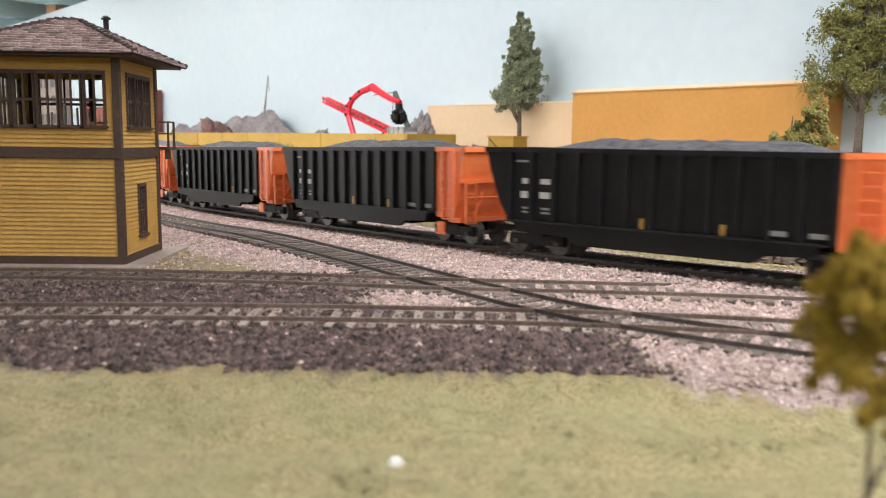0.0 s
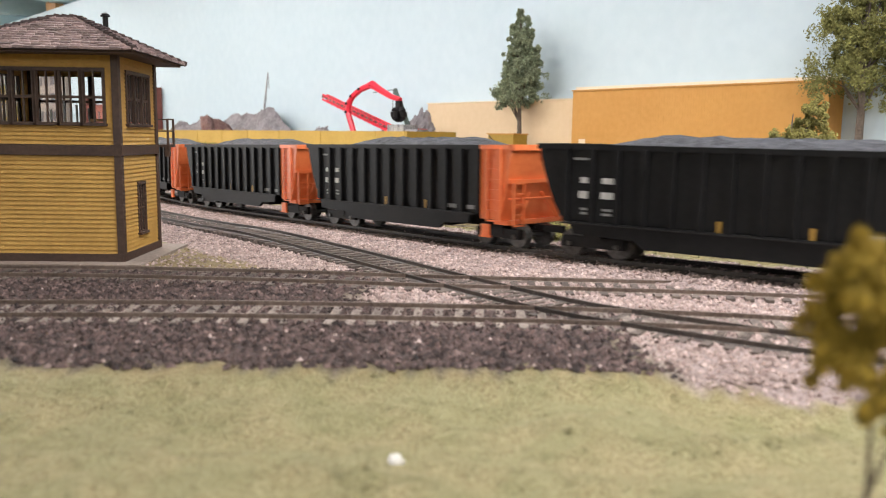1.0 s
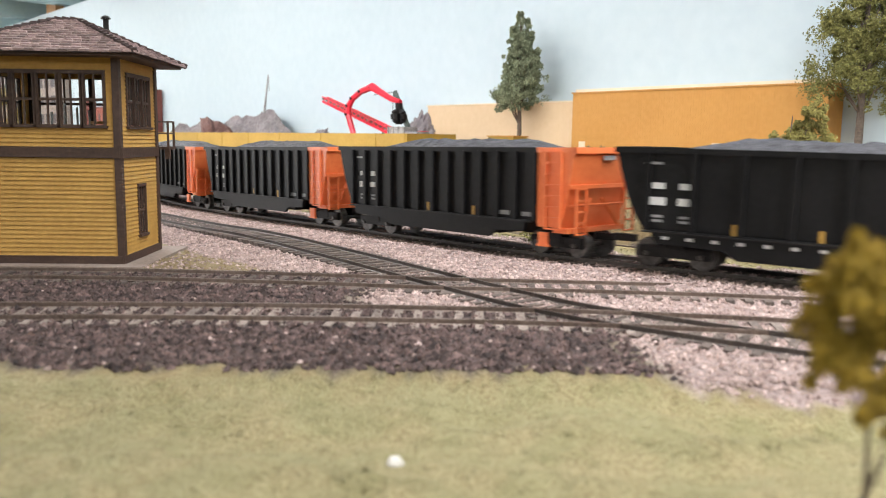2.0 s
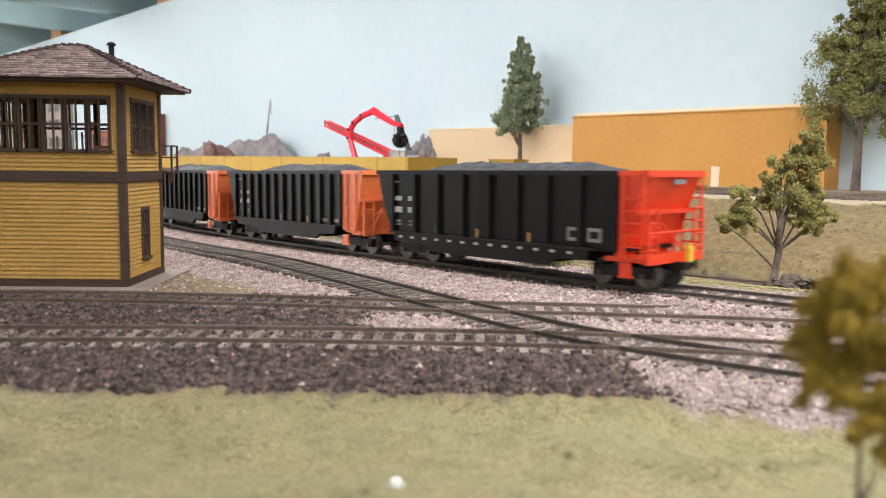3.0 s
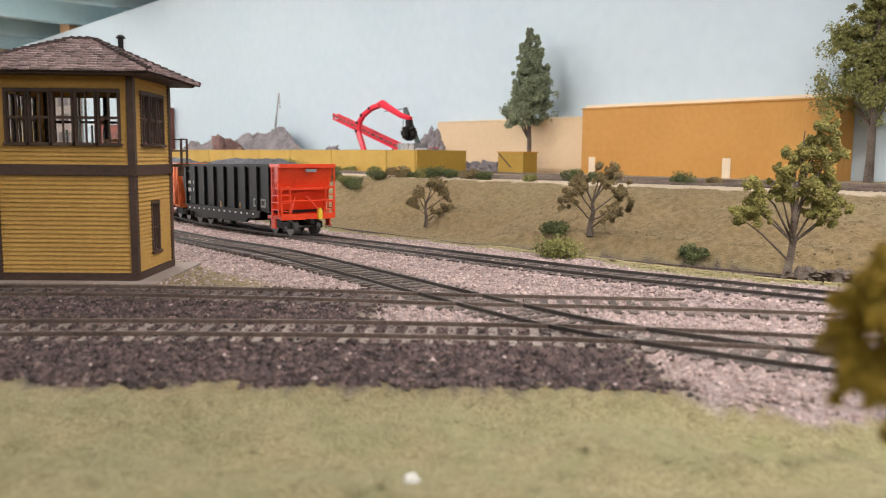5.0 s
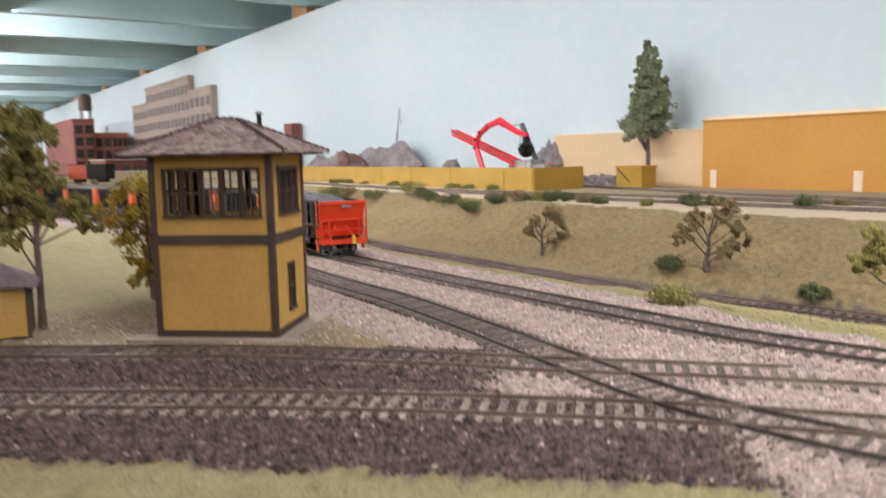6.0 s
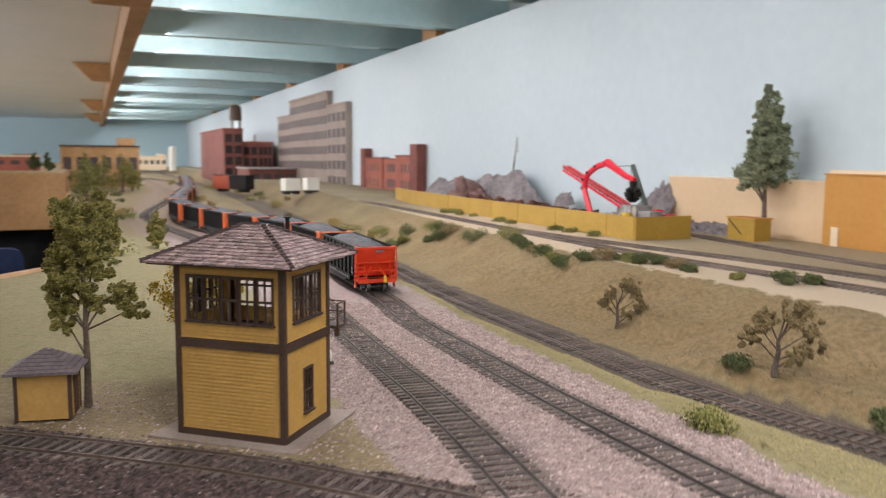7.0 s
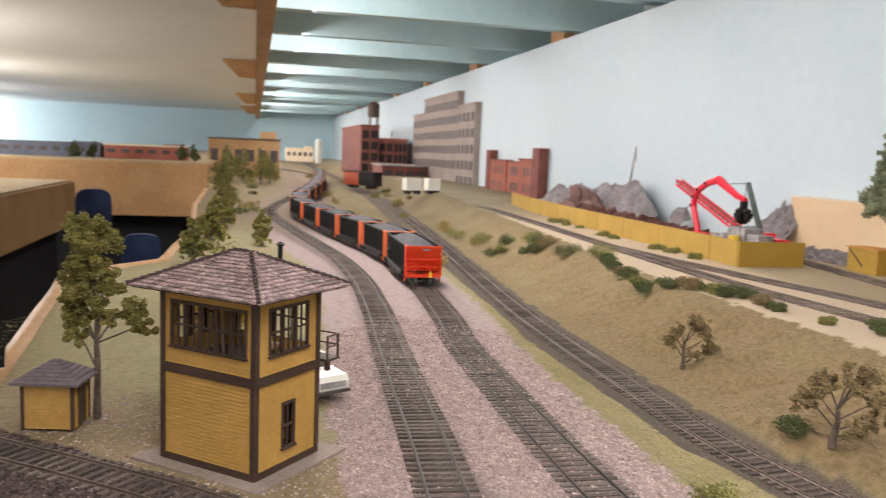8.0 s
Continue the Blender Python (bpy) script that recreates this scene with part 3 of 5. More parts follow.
# ---- room ----
def shell():
    def slab(name, label, u0, u1, v0, v1, z0, z1, material):
        s = Shape()
        s.box(-u1, -u0, v0, v1, z0, z1, Matrix.Rotation(radians(TURN), 4, "Z"))
        return tagged(s.to(name, material), label, name.split("_")[0], kind="structure")

    slab("wall_backdrop", "pale blue painted backdrop wall behind the layout", -220, 760, 73, 76, -110, 42.6, M_SKY)
    slab("wall_outer", "plain pale wall behind the backdrop above its top edge", -220, 760, 92, 95, -110, 60, M_DECK)
    slab("wall_end", "pale blue painted end wall of the room", 757, 760, -300, 92, -110, 75, M_BLUEWALL)
    slab("wall_near", "plain pale wall closing the room", -223, -220, -300, 95, -110, 75, M_CEIL)
    slab("wall_aisle", "plain pale wall across the aisle", -220, 760, -303, -300, -110, 75, M_SKY)
    slab("floor", "dark floor of the aisle", -220, 760, -300, 95, -113, -110, M_VOID)
    slab("ceiling", "pale blue boards above the joists", -220, 760, -0.5, 92, 57, 60, M_DECK)
    slab("ceiling_aisle", "grey white flat ceiling over the aisle", -220, 760, -300, -0.2, 45, 48, M_CEIL)
    slab("baseboard_skirt", "near-black panel below the near layout edge", 14.5, 755, -13.2, -12.2, -110, -6, M_VOID)
    slab("beam", "bare timber girder along the joist ends", -200, 755, 0, 3.3, 38.5, 56.8, M_WOOD)
    for k in range(22):
        u = -90 + 40.6 * k
        j = slab("ceiling_joist", "blue painted ceiling joist", u, u + 3.8, 3.4, 91.8, 44.2, 56.9, M_JOIST)
        j["group"] = "ceiling joists"
        if k % 2 == 0:
            b = slab("nailing_block", "bare timber block between joist and backdrop", u + 4, u + 13, 73.2, 75.8, 42.7, 50, M_WOOD)
            b["group"] = "nailing blocks"
    for u in (122, 282, 484, 650):
        s = Shape()
        s.prism([(-12.3, 44.9), (-11.2, 43.6), (-6.2, 38.7), (-0.1, 38.6), (-0.1, 44.9)], -1.4, 1.4)
        ob = s.to("timber_bracket", M_WOOD)
        ob.matrix_world = Matrix.Translation(wp(u, 0) * CM) @ pose(0, 0, 0, 0, 0, TURN + 90)
        tagged(ob, "triangular bare timber bracket under the girder", "bracket", "timber brackets")


shell()


def fascia():
    s = Shape()
    rows = [(10, -160)] + [(u * 0.9 + 11, 0) for u in range(2, 830, 6)]
    pts = [wp(u, lerp_table(u, EDGE_V)) for u, _ in rows if u < 757]
    for i, p in enumerate(pts):
        q = pts[min(i + 1, len(pts) - 1)] - pts[max(i - 1, 0)]
        out = Vector((-q.y, q.x, 0)).normalized()
        z = height(p.x, p.y)
        for o, dz in ((0, 0.25), (1.1, 0.25), (1.1, -9), (0, -9)):
            s.v.append(tuple(p + out * o + Vector((0, 0, z * (dz > 0) + dz))))
    for i in range(len(pts) - 1):
        for j in range(4):
            s.f.append((i * 4 + j, (i + 1) * 4 + j, (i + 1) * 4 + (j + 1) % 4, i * 4 + (j + 1) % 4))
    return tagged(smooth(s.to("trim_layout_edge", M_FASCIA)), "curved varnished plywood edge of the layout", "trim", kind="structure")


fascia()


# ---- signal tower ----
TW, TD, TH = 5.2, 4.2, 7.72     # front, side, wall height


def clapboard(s, a, b, z0, z1, out, pitch=0.165):
    """Lapped boards between two plan points, from z0 to z1."""
    a, b, out = Vector(a), Vector(b), Vector(out)
    n = max(1, round((z1 - z0) / pitch))
    for i in range(n):
        lo, hi = z0 + (z1 - z0) * i / n, z0 + (z1 - z0) * (i + 1) / n
        up = Vector((0, 0, 1))
        k = len(s.v)
        for p in (a, b):
            s.v += [tuple(p + up * lo + out * 0.055), tuple(p + up * hi + out * 0.005), tuple(p + up * lo - out * 0.05), tuple(p + up * hi - out * 0.05)]
        s.f += [(k, k + 4, k + 5, k + 1), (k + 2, k + 6, k + 4, k), (k + 3, k + 1, k + 5, k + 7), (k + 6, k + 2, k + 3, k + 7), (k, k + 1, k + 3, k + 2), (k + 4, k + 6, k + 7, k + 5)]


def sash(parent, m, w, h, cols, rows):
    """A window: casing, sill, sash bars and panes; x along the wall, y outwards."""
    win = Shape().box(-w / 2 - 0.10, w / 2 + 0.10, -0.02, 0.10, h, h + 0.12, m).box(-w / 2 - 0.10, -w / 2, -0.02, 0.09, 0, h, m).box(w / 2, w / 2 + 0.10, -0.02, 0.09, 0, h, m).to("window", M_BROWN, parent)
    Shape().box(-w / 2 - 0.14, w / 2 + 0.14, -0.02, 0.16, -0.10, -0.002, m).to("sill", M_BROWN, win)
    for i in range(cols + 1):
        x = -w / 2 + w * i / cols
        Shape().box(x - 0.03, x + 0.03, -0.035, 0.035, 0, h, m).to("muntin", M_BROWN, win)
    for j in range(rows + 1):
        z = h * j / rows
        Shape().box(-w / 2, w / 2, -0.03, 0.03, z - (0.05 if j == rows / 2 else 0.03), z + (0.05 if j == rows / 2 else 0.03), m).to("sash_rail", M_BROWN, win)
    for j in range(2):
        pane = Shape().box(-w / 2 + 0.04, w / 2 - 0.04, -0.008, 0.0, h * j / 2 + 0.06, h * (j + 1) / 2 - 0.06, m).to("pane", M_GLASS, win)
        pane.visible_shadow = False
    return win


def shingle_slope(parent, eave_a, eave_b, top_a, top_b, rows, width, single):
    """Rows of shingles from an eave line up to a top line."""
    ea, eb, ta, tb = (Vector(p) for p in (eave_a, eave_b, top_a, top_b))
    normal = (eb - ea).cross(ta - ea).normalized()
    along = (eb - ea).normalized()
    up = normal.cross(along)
    rest = Shape()
    length = ((ta + tb) / 2 - (ea + eb) / 2).length
    tall = length / rows * 1.5
    for r in range(rows):
        f = r / rows
        a, b = ea.lerp(ta, f), eb.lerp(tb, f)
        span = (b - a).length
        x = -random.random() * width
        while x < span:
            w = width * random.uniform(0.75, 1.25)
            x0, x1 = max(0.0, x), min(span, x + w - 0.02)
            x += w
            if x1 - x0 < 0.06:
                continue
            c = a + along * (x0 + x1) / 2 + normal * (0.045 + random.uniform(0, 0.02)) + up * random.uniform(-0.03, 0.03)
            m = Matrix((along, up, normal)).transposed().to_4x4()
            m = Matrix.Translation(c) @ m @ Matrix.Rotation(-0.2, 4, "X")
            if single and 0.8 * width < x1 - x0:
                SHINGLE_JOBS.append((m @ Matrix.Diagonal(((x1 - x0) / width, tall / 0.4, 1, 1)), parent))
            else:
                rest.box(-(x1 - x0) / 2, (x1 - x0) / 2, 0, tall, -0.02, 0.03, m)
    tagged(rest.to("joined_shingles", M_SHINGLE_REST, parent), kind="stuff")


SHINGLE_JOBS = []
SHINGLE_WIDTH = 0.34


def signal_tower():
    t = base("signal_tower", (0, 0, 0.02), "two-storey yellow clapboard signal tower with brown trim and hipped shingle roof", "railway tower")
    corners = {"front": ((-TW, 0, 0), (0, 0, 0), (0, -1, 0)), "right": ((0, 0, 0), (0, TD, 0), (1, 0, 0)),
               "back": ((0, TD, 0), (-TW, TD, 0), (0, 1, 0)), "left": ((-TW, TD, 0), (-TW, 0, 0), (-1, 0, 0))}
    upper = {"front": [(0.50, 4.78, 5.22, 7.12)], "right": [(0.80, 3.45, 5.22, 7.12)], "back": [(0.35, 4.85, 5.1, 7.2)], "left": [(0.75, 3.45, 5.22, 7.12)]}
    lower = {"front": [], "right": [(1.72, 2.56, 0.95, 2.85)], "back": [], "left": []}
    for side, (a, b, out) in corners.items():
        a, b, out = Vector(a), Vector(b), Vector(out)
        along = (b - a).normalized()
        span = (b - a).length
        s = Shape()
        for z0, z1, holes in ((0.3, 4.0, lower[side]), (4.42, TH, upper[side])):
            if not holes:
                clapboard(s, a, b, z0, z1, out)
            for x0, x1, w0, w1 in holes:
                clapboard(s, a, b, z0, w0, out)
                clapboard(s, a, b, w1, z1, out)
                clapboard(s, a, a + along * x0, w0, w1, out)
                clapboard(s, a + along * x1, b, w0, w1, out)
        wall = Shape()
        inner = -out * 0.07
        for z0, z1 in ((0.3, 4.0),) if not lower[side] else ((0.3, 0.9), (2.9, 4.0)):
            wall.poly([a + inner + Vector((0, 0, z0)), b + inner + Vector((0, 0, z0)), b + inner + Vector((0, 0, z1)), a + inner + Vector((0, 0, z1))])
        wall = wall.to("wall", M_YELLOW, t)
        for k in range(0, len(s.v), 8):
            link("board", s.v[k:k + 8], [tuple(i - k for i in f) for f in s.f if f[0] // 8 == k // 8], M_YELLOW, wall)
        m = Matrix((along, out, Vector((0, 0, 1)))).transposed().to_4x4()
        Shape().box(-0.05, span + 0.05, -0.04, 0.13, 4.02, 4.40, Matrix.Translation(a) @ m).to("belt_course", M_BROWN, t)
        Shape().box(-0.05, span + 0.05, -0.04, 0.12, 0.0, 0.32, Matrix.Translation(a) @ m).to("base_board", M_BROWN, t)
        for x0, x1, w0, w1 in upper[side]:
            n = 2 if side == "back" else (5 if x1 - x0 > 3.5 else 3)
            w = (x1 - x0) / n
            for i in range(n):
                sash(t, Matrix.Translation(a + along * (x0 + w * (i + 0.5)) + Vector((0, 0, w0))) @ m, w - 0.16, w1 - w0, 2, 2)
        for x0, x1, w0, w1 in lower[side]:
            sash(t, Matrix.Translation(a + along * (x0 + x1) / 2 + Vector((0, 0, w0))) @ m, x1 - x0 - 0.12, w1 - w0, 2, 2)
            # A black sheet behind the opening stands in for the shade indoors.
            Shape().box(x0 - 0.1, x1 + 0.1, -0.9, -0.8, w0 - 0.2, w1 + 0.2, Matrix.Translation(a) @ m).to("dark_backing", M_FRAME, t, "black sheet standing in for the dark room behind the lower window")
    for x, y in ((0, 0), (-TW, 0), (0, TD), (-TW, TD)):
        sx, sy = (1 if x == 0 else -1), (1 if y else -1)
        Shape().box(x - 0.16 * sx, x + 0.10 * sx, y - 0.16 * sy, y + 0.10 * sy, 0, TH).to("corner_post", M_BROWN, t)
    Shape().box(-TW + 0.1, -0.1, 0.1, TD - 0.1, 4.3, 4.4).to("upper_floor", M_BROWN, t)
    Shape().box(-TW - 0.9, 0.9, -0.9, TD + 0.9, TH - 0.02, TH + 0.06).to("soffit", M_BROWN, t)
    # lever frame and table inside
    lev = Shape()
    for i in range(5):
        x = -3.6 + i * 0.5
        lev.tube((x, 1.5, 4.4), (x + random.uniform(-0.1, 0.1), 1.35, 5.9 + random.uniform(-0.2, 0.2)), 0.045)
    lev.to("lever_frame", M_GREYMARK, t, "row of grey switch levers")
    Shape().box(-1.5, -0.5, 1.2, 2.4, 5.3, 5.4).box(-1.45, -1.35, 1.25, 1.35, 4.4, 5.3).box(-0.65, -0.55, 2.2, 2.3, 4.4, 5.3).to("desk", M_WOOD, t)
    # roof
    e, z0, z1 = 1.08, 7.78, 9.25
    A, B, C, D = (-TW - e, -e, z0), (e, -e, z0), (e, TD + e, z0), (-TW - e, TD + e, z0)
    R, S = (-3.05, TD / 2, z1), (-2.15, TD / 2, z1)
    roof = Shape()
    roof.poly([A, B, S, R]).poly([B, C, S]).poly([C, D, R, S]).poly([D, A, R]).poly([D, C, B, A])
    roof = roof.to("roof", M_ROOFDARK, t, "hipped roof of weathered purple brown shingles")
    shingle_slope(roof, A, B, R, S, 13, SHINGLE_WIDTH, True)
    shingle_slope(roof, B, C, S, S, 13, SHINGLE_WIDTH, True)
    shingle_slope(roof, C, D, S, R, 13, SHINGLE_WIDTH, False)
    shingle_slope(roof, D, A, R, R, 13, SHINGLE_WIDTH, False)
    for p, q in ((A, R), (B, S), (C, S), (D, R), (R, S)):
        p, q = Vector(p), Vector(q)
        n = max(3, int((q - p).length / 0.3))
        for i in range(n):
            a, b = p.lerp(q, i / n), p.lerp(q, (i + 1.15) / n)
            Shape().tube(a + Vector((0, 0, 0.085)), b + Vector((0, 0, 0.06)), 0.13, 0.085, 5).to("hip_cap", M_ROOFDARK, roof)
    Shape().tube((-1.6, 3.45, 8.2), (-1.6, 3.45, 9.55), 0.11, n=12).tube((-1.6, 3.45, 9.55), (-1.6, 3.45, 9.6), 0.19, n=12).tube((-1.6, 3.45, 9.64), (-1.6, 3.45, 9.7), 0.17, 0.06, n=12).to("stove_pipe", M_FRAME, t, "black iron stove pipe")
    # stair landing at the back corner
    land = Shape().box(-1.2, 0.55, TD + 0.06, TD + 1.0, 4.30, 4.42).box(0.35, 0.55, TD + 0.1, TD + 0.3, 3.9, 4.3).to("landing", M_BROWN, t, "small brown stair landing with railing")
    rail = Shape()
    for x, y in ((0.5, TD + 0.12), (0.5, TD + 0.92), (-1.1, TD + 0.92)):
        rail.box(x - 0.04, x + 0.04, y - 0.04, y + 0.04, 4.42, 5.5)
    for z in (4.95, 5.45):
        rail.box(0.47, 0.53, TD + 0.1, TD + 0.94, z, z + 0.06).box(-1.1, 0.5, TD + 0.89, TD + 0.95, z, z + 0.06)
    rail.to("railing", M_BROWN, land)
    steps = Shape()
    for i in range(12):
        steps.box(-1.3 - 0.3 * i, -0.95 - 0.3 * i, TD + 0.12, TD + 0.95, 4.2 - 0.36 * i, 4.27 - 0.36 * i)
    steps.to("stair", M_BROWN, land)
    return t


signal_tower()
tagged(Shape().box(-6.35, 0.95, -0.85, 5.3, -0.15, 0.045).to("pavement_pad", M_PAD), "pale concrete pad under the signal tower", "pavement", kind="structure")


def shed():
    s = base("small_shed", (-12.35, 1.75, -0.05), "small yellow clapboard shed with purple grey hipped roof", "shed", rz=30)
    w, d, h = 2.35, 1.9, 2.35
    walls = [((-w, -d, 0), (0, -d, 0), (0, -1, 0)), ((0, -d, 0), (0, 0, 0), (1, 0, 0)), ((0, 0, 0), (-w, 0, 0), (0, 1, 0)), ((-w, 0, 0), (-w, -d, 0), (-1, 0, 0))]
    for a, b, o in walls:
        b2 = Shape()
        clapboard(b2, a, b, 0.05, h, o, 0.16)
        w_ = Shape().poly([Vector(a) - Vector(o) * 0.06, Vector(b) - Vector(o) * 0.06, Vector(b) - Vector(o) * 0.06 + Vector((0, 0, h)), Vector(a) - Vector(o) * 0.06 + Vector((0, 0, h))]).to("wall", M_YELLOW, s)
        for k in range(0, len(b2.v), 8):
            link("board", b2.v[k:k + 8], [tuple(i - k for i in f) for f in b2.f if f[0] // 8 == k // 8], M_YELLOW, w_)
    for x, y in ((0, 0), (0, -d), (-w, 0), (-w, -d)):
        Shape().box(x - 0.08, x + 0.08, y - 0.08, y + 0.08, 0, h).to("corner_post", M_BROWN, s)
    Shape().box(0.03, 0.10, -1.35, -0.5, 0.1, 2.0).to("door", M_BROWN, s)
    e = 0.42
    A, B, C, D, T = (-w - e, -d - e, h), (e, -d - e, h), (e, e, h), (-w - e, e, h), (-w / 2, -d / 2, h + 0.95)
    Shape().poly([A, B, T]).poly([B, C, T]).poly([C, D, T]).poly([D, A, T]).poly([D, C, B, A]).box(-w - e, e, -d - e, e, h - 0.1, h - 0.003).to("roof", M_SHEDROOF, s, "purple grey roof")
    rows = Shape()
    for p, q in ((A, B), (B, C), (C, D), (D, A)):
        for r in range(7):
            f0 = r / 7
            a, b = Vector(p).lerp(Vector(T), f0), Vector(q).lerp(Vector(T), f0)
            rows.tube(a + Vector((0, 0, 0.02)), b + Vector((0, 0, 0.02)), 0.035, n=4)
    rows.to("shingle_courses", M_SHEDROOF, s)
    return s


shed()


# ---- coal train ----
LEN, WID, SILL, TOP = 15.1, 3.6, 1.42, 4.19


def truck(parent, x):
    t = Shape().box(x - 1.25, x + 1.25, -1.12, -0.92, 0.38, 0.78).box(x - 1.25, x + 1.25, 0.92, 1.12, 0.38, 0.78).box(x - 0.35, x + 0.35, -1.15, 1.15, 0.5, 0.95).to("bogie", M_FRAME, parent)
    for dx in (-0.95, 0.95):
        w = Shape()
        for y in (-0.78, 0.78):
            w.tube((x + dx, y - 0.13, 0.49), (x + dx, y + 0.13, 0.49), 0.49, n=18)
            w.tube((x + dx, y - 0.18 * (1 if y > 0 else -1), 0.49), (x + dx, y - 0.12 * (1 if y > 0 else -1), 0.49), 0.55, n=18)
        w.tube((x + dx, -1.2, 0.49), (x + dx, 1.2, 0.49), 0.09)
        w.to("wheelset", M_WHEEL, t, "worn steel wheels on an axle")


def ladder(parent, x, y, z0, z1, width, material, along="x"):
    s = Shape()
    for o in (-width / 2, width / 2):
        s.box(*((x + o - 0.035, x + o + 0.035, y - 0.04, y + 0.04) if along == "x" else (x - 0.04, x + 0.04, y + o - 0.035, y + o + 0.035)), z0, z1)
    n = int((z1 - z0) / 0.42)
    for i in range(n + 1):
        z = z0 + (z1 - z0) * i / n
        s.box(*((x - width / 2, x + width / 2, y - 0.035, y + 0.035) if along == "x" else (x - 0.035, x + 0.035, y - width / 2, y + width / 2)), z - 0.03, z + 0.03)
    return s.to("ladder", material, parent)


def NOSE(h):
    """The curved front edge of a wagon side, from the sill to the top."""
    return [(h - 1.15, SILL), (h - 0.95, 1.6), (h - 0.66, 2.1), (h - 0.4, 2.75), (h - 0.17, 3.45), (h, TOP)]


def coal_car(paint, colour, last):
    """A coal gondola; x runs forwards, its painted end is at the back."""
    c = base("coal_gondola", (0, 0, 0), "black ribbed coal gondola with %s end and a heaped coal load" % colour, "railway wagon", "coal train")
    h, w = LEN / 2, WID / 2
    panel = -h + (1.15 if last else 1.85)
    foot = 1.35 if last else 0.7
    body = Shape()
    for y0, y1 in ((-w, -w + 0.1), (w - 0.1, w)):
        body.prism([(panel, SILL), *NOSE(h), (panel, TOP)], y0, y1)
    for (xa, za), (xb, zb) in zip(NOSE(h), NOSE(h)[1:]):
        body.poly([(xa, -w + 0.1, za), (xb, -w + 0.1, zb), (xb, w - 0.1, zb), (xa, w - 0.1, za)])
    body.box(panel, h - 1.2, -w, w, SILL - 0.1, SILL + 0.05)
    body = body.to("body", M_BLACK, c)
    edge = Shape()
    for y in (-w, w):
        edge.box(panel, h + 0.05, y - 0.09, y + 0.09, TOP - 0.14, TOP + 0.06)
    edge.box(h - 0.08, h + 0.08, -w, w, TOP - 0.14, TOP + 0.06)
    edge.to("top_chord", M_BLACK, body)
    ribs = 8 if last else 12
    for y, o in ((-w, -1), (w, 1)):
        for i in range(ribs + 1):
            x = panel + 0.12 + (h - 1.3 - panel) * i / ribs
            Shape().box(x - 0.09, x + 0.09, min(y, y + 0.16 * o), max(y, y + 0.16 * o), SILL, TOP - 0.1).to("rib", M_BLACK, body)
    # side sills: a deep fish-belly beam
    for y, o in ((-w, -1), (w, 1)):
        s = Shape().prism([(-h + 2.3, 1.42), (-h + 2.4, 0.98), (-h + 3.9, 0.9), (-h + 4.3, 0.62), (h - 4.3, 0.62), (h - 3.9, 0.9), (h - 1.6, 0.98), (h - 1.4, 1.42)], min(y + 0.02 * o, y + 0.2 * o), max(y + 0.02 * o, y + 0.2 * o))
        sill = s.to("side_sill", M_BLACK, c)
        Shape().box(-h + 2.1, h - 1.1, min(y - 0.05 * o, y + 0.27 * o), max(y - 0.05 * o, y + 0.27 * o), 1.34, 1.39).to("flange", M_FRAME, sill)
        if last:
            for i in range(13):
                x = -h + 3.2 + i * 0.83
                Shape().box(x - 0.11, x + 0.11, min(y + 0.2 * o, y + 0.215 * o), max(y + 0.2 * o, y + 0.215 * o), 1.13, 1.24).to("reflector", M_WHITE, sill)
    Shape().box(-h + 1.0, h - 1.0, -0.5, 0.5, 0.75, 1.2).box(-h + 4.3, h - 4.3, -1.3, 1.3, 0.7, 1.2).to("centre_sill", M_FRAME, c)
    # painted end: side panels, sloped end sheet, posts
    end = Shape().box(-h - 0.1, -h + 0.14, -w - 0.09, w + 0.09, TOP - 0.16, TOP + 0.07).to("painted_end", paint, c, "%s painted sloped end" % colour)
    for y0, y1 in ((-w - 0.03, -w + 0.1), (w - 0.1, w + 0.03)):
        Shape().prism([(panel, SILL - 0.05), (panel - 0.04, 1.0 if last else 1.2), (-h + foot - 0.3 * last, 1.0 if last else 1.2), (-h + foot * 0.8, 1.6), (-h + foot * 0.52, 2.4), (-h + 0.05, TOP), (panel, TOP)], y0, y1).to("side_panel", paint, end)
    Shape().prism([(-h + foot, 1.1), (-h + foot + 0.1, 1.1), (-h + 0.15, TOP), (-h + 0.05, TOP)], -w + 0.1, w - 0.1).to("slope_sheet", paint, end)
    Shape().box(-h + foot * 0.28, -h + foot * 0.28 + 0.22, -w, w, 2.7, 2.85).to("stiffener", paint, end)
    for y in (-w, w):
        Shape().box(-h - 0.05, panel, y - 0.09, y + 0.09, TOP - 0.14, TOP + 0.06).to("top_rail", paint, end)
    frame_ = Shape()
    frame_.box(-h - 0.05 if last else -h + 0.35, -h + foot + 0.4, -w + 0.05, w - 0.05, 1.0, 1.18)
    if last:
        frame_.box(-h - 0.1, -h + 0.06, -w, w, 0.95, 1.3)
    for y in (-w + 0.06, w - 0.06) if last else ():
        frame_.box(-h - 0.08, -h + 0.02, y - 0.04, y + 0.04, 1.2, 2.1)
    frame_.tube((-h + (-0.03 if last else 0.3), -w + 0.1, 2.06), (-h + (-0.03 if last else 0.3), w - 0.1, 2.06), 0.05, n=6)
    for y in (-0.75, 0.75):
        frame_.tube((-h + 0.15, y * 1.5, 1.2), (-h + foot * 0.6, y * 0.5, 2.3), 0.06, n=5)
    frame_.to("end_platform", paint, end)
    for y in (-w - 0.1, w + 0.1):
        ladder(end, panel - (0.7 if last else 0.85), y, 1.15, TOP - 0.1, 0.75, paint)
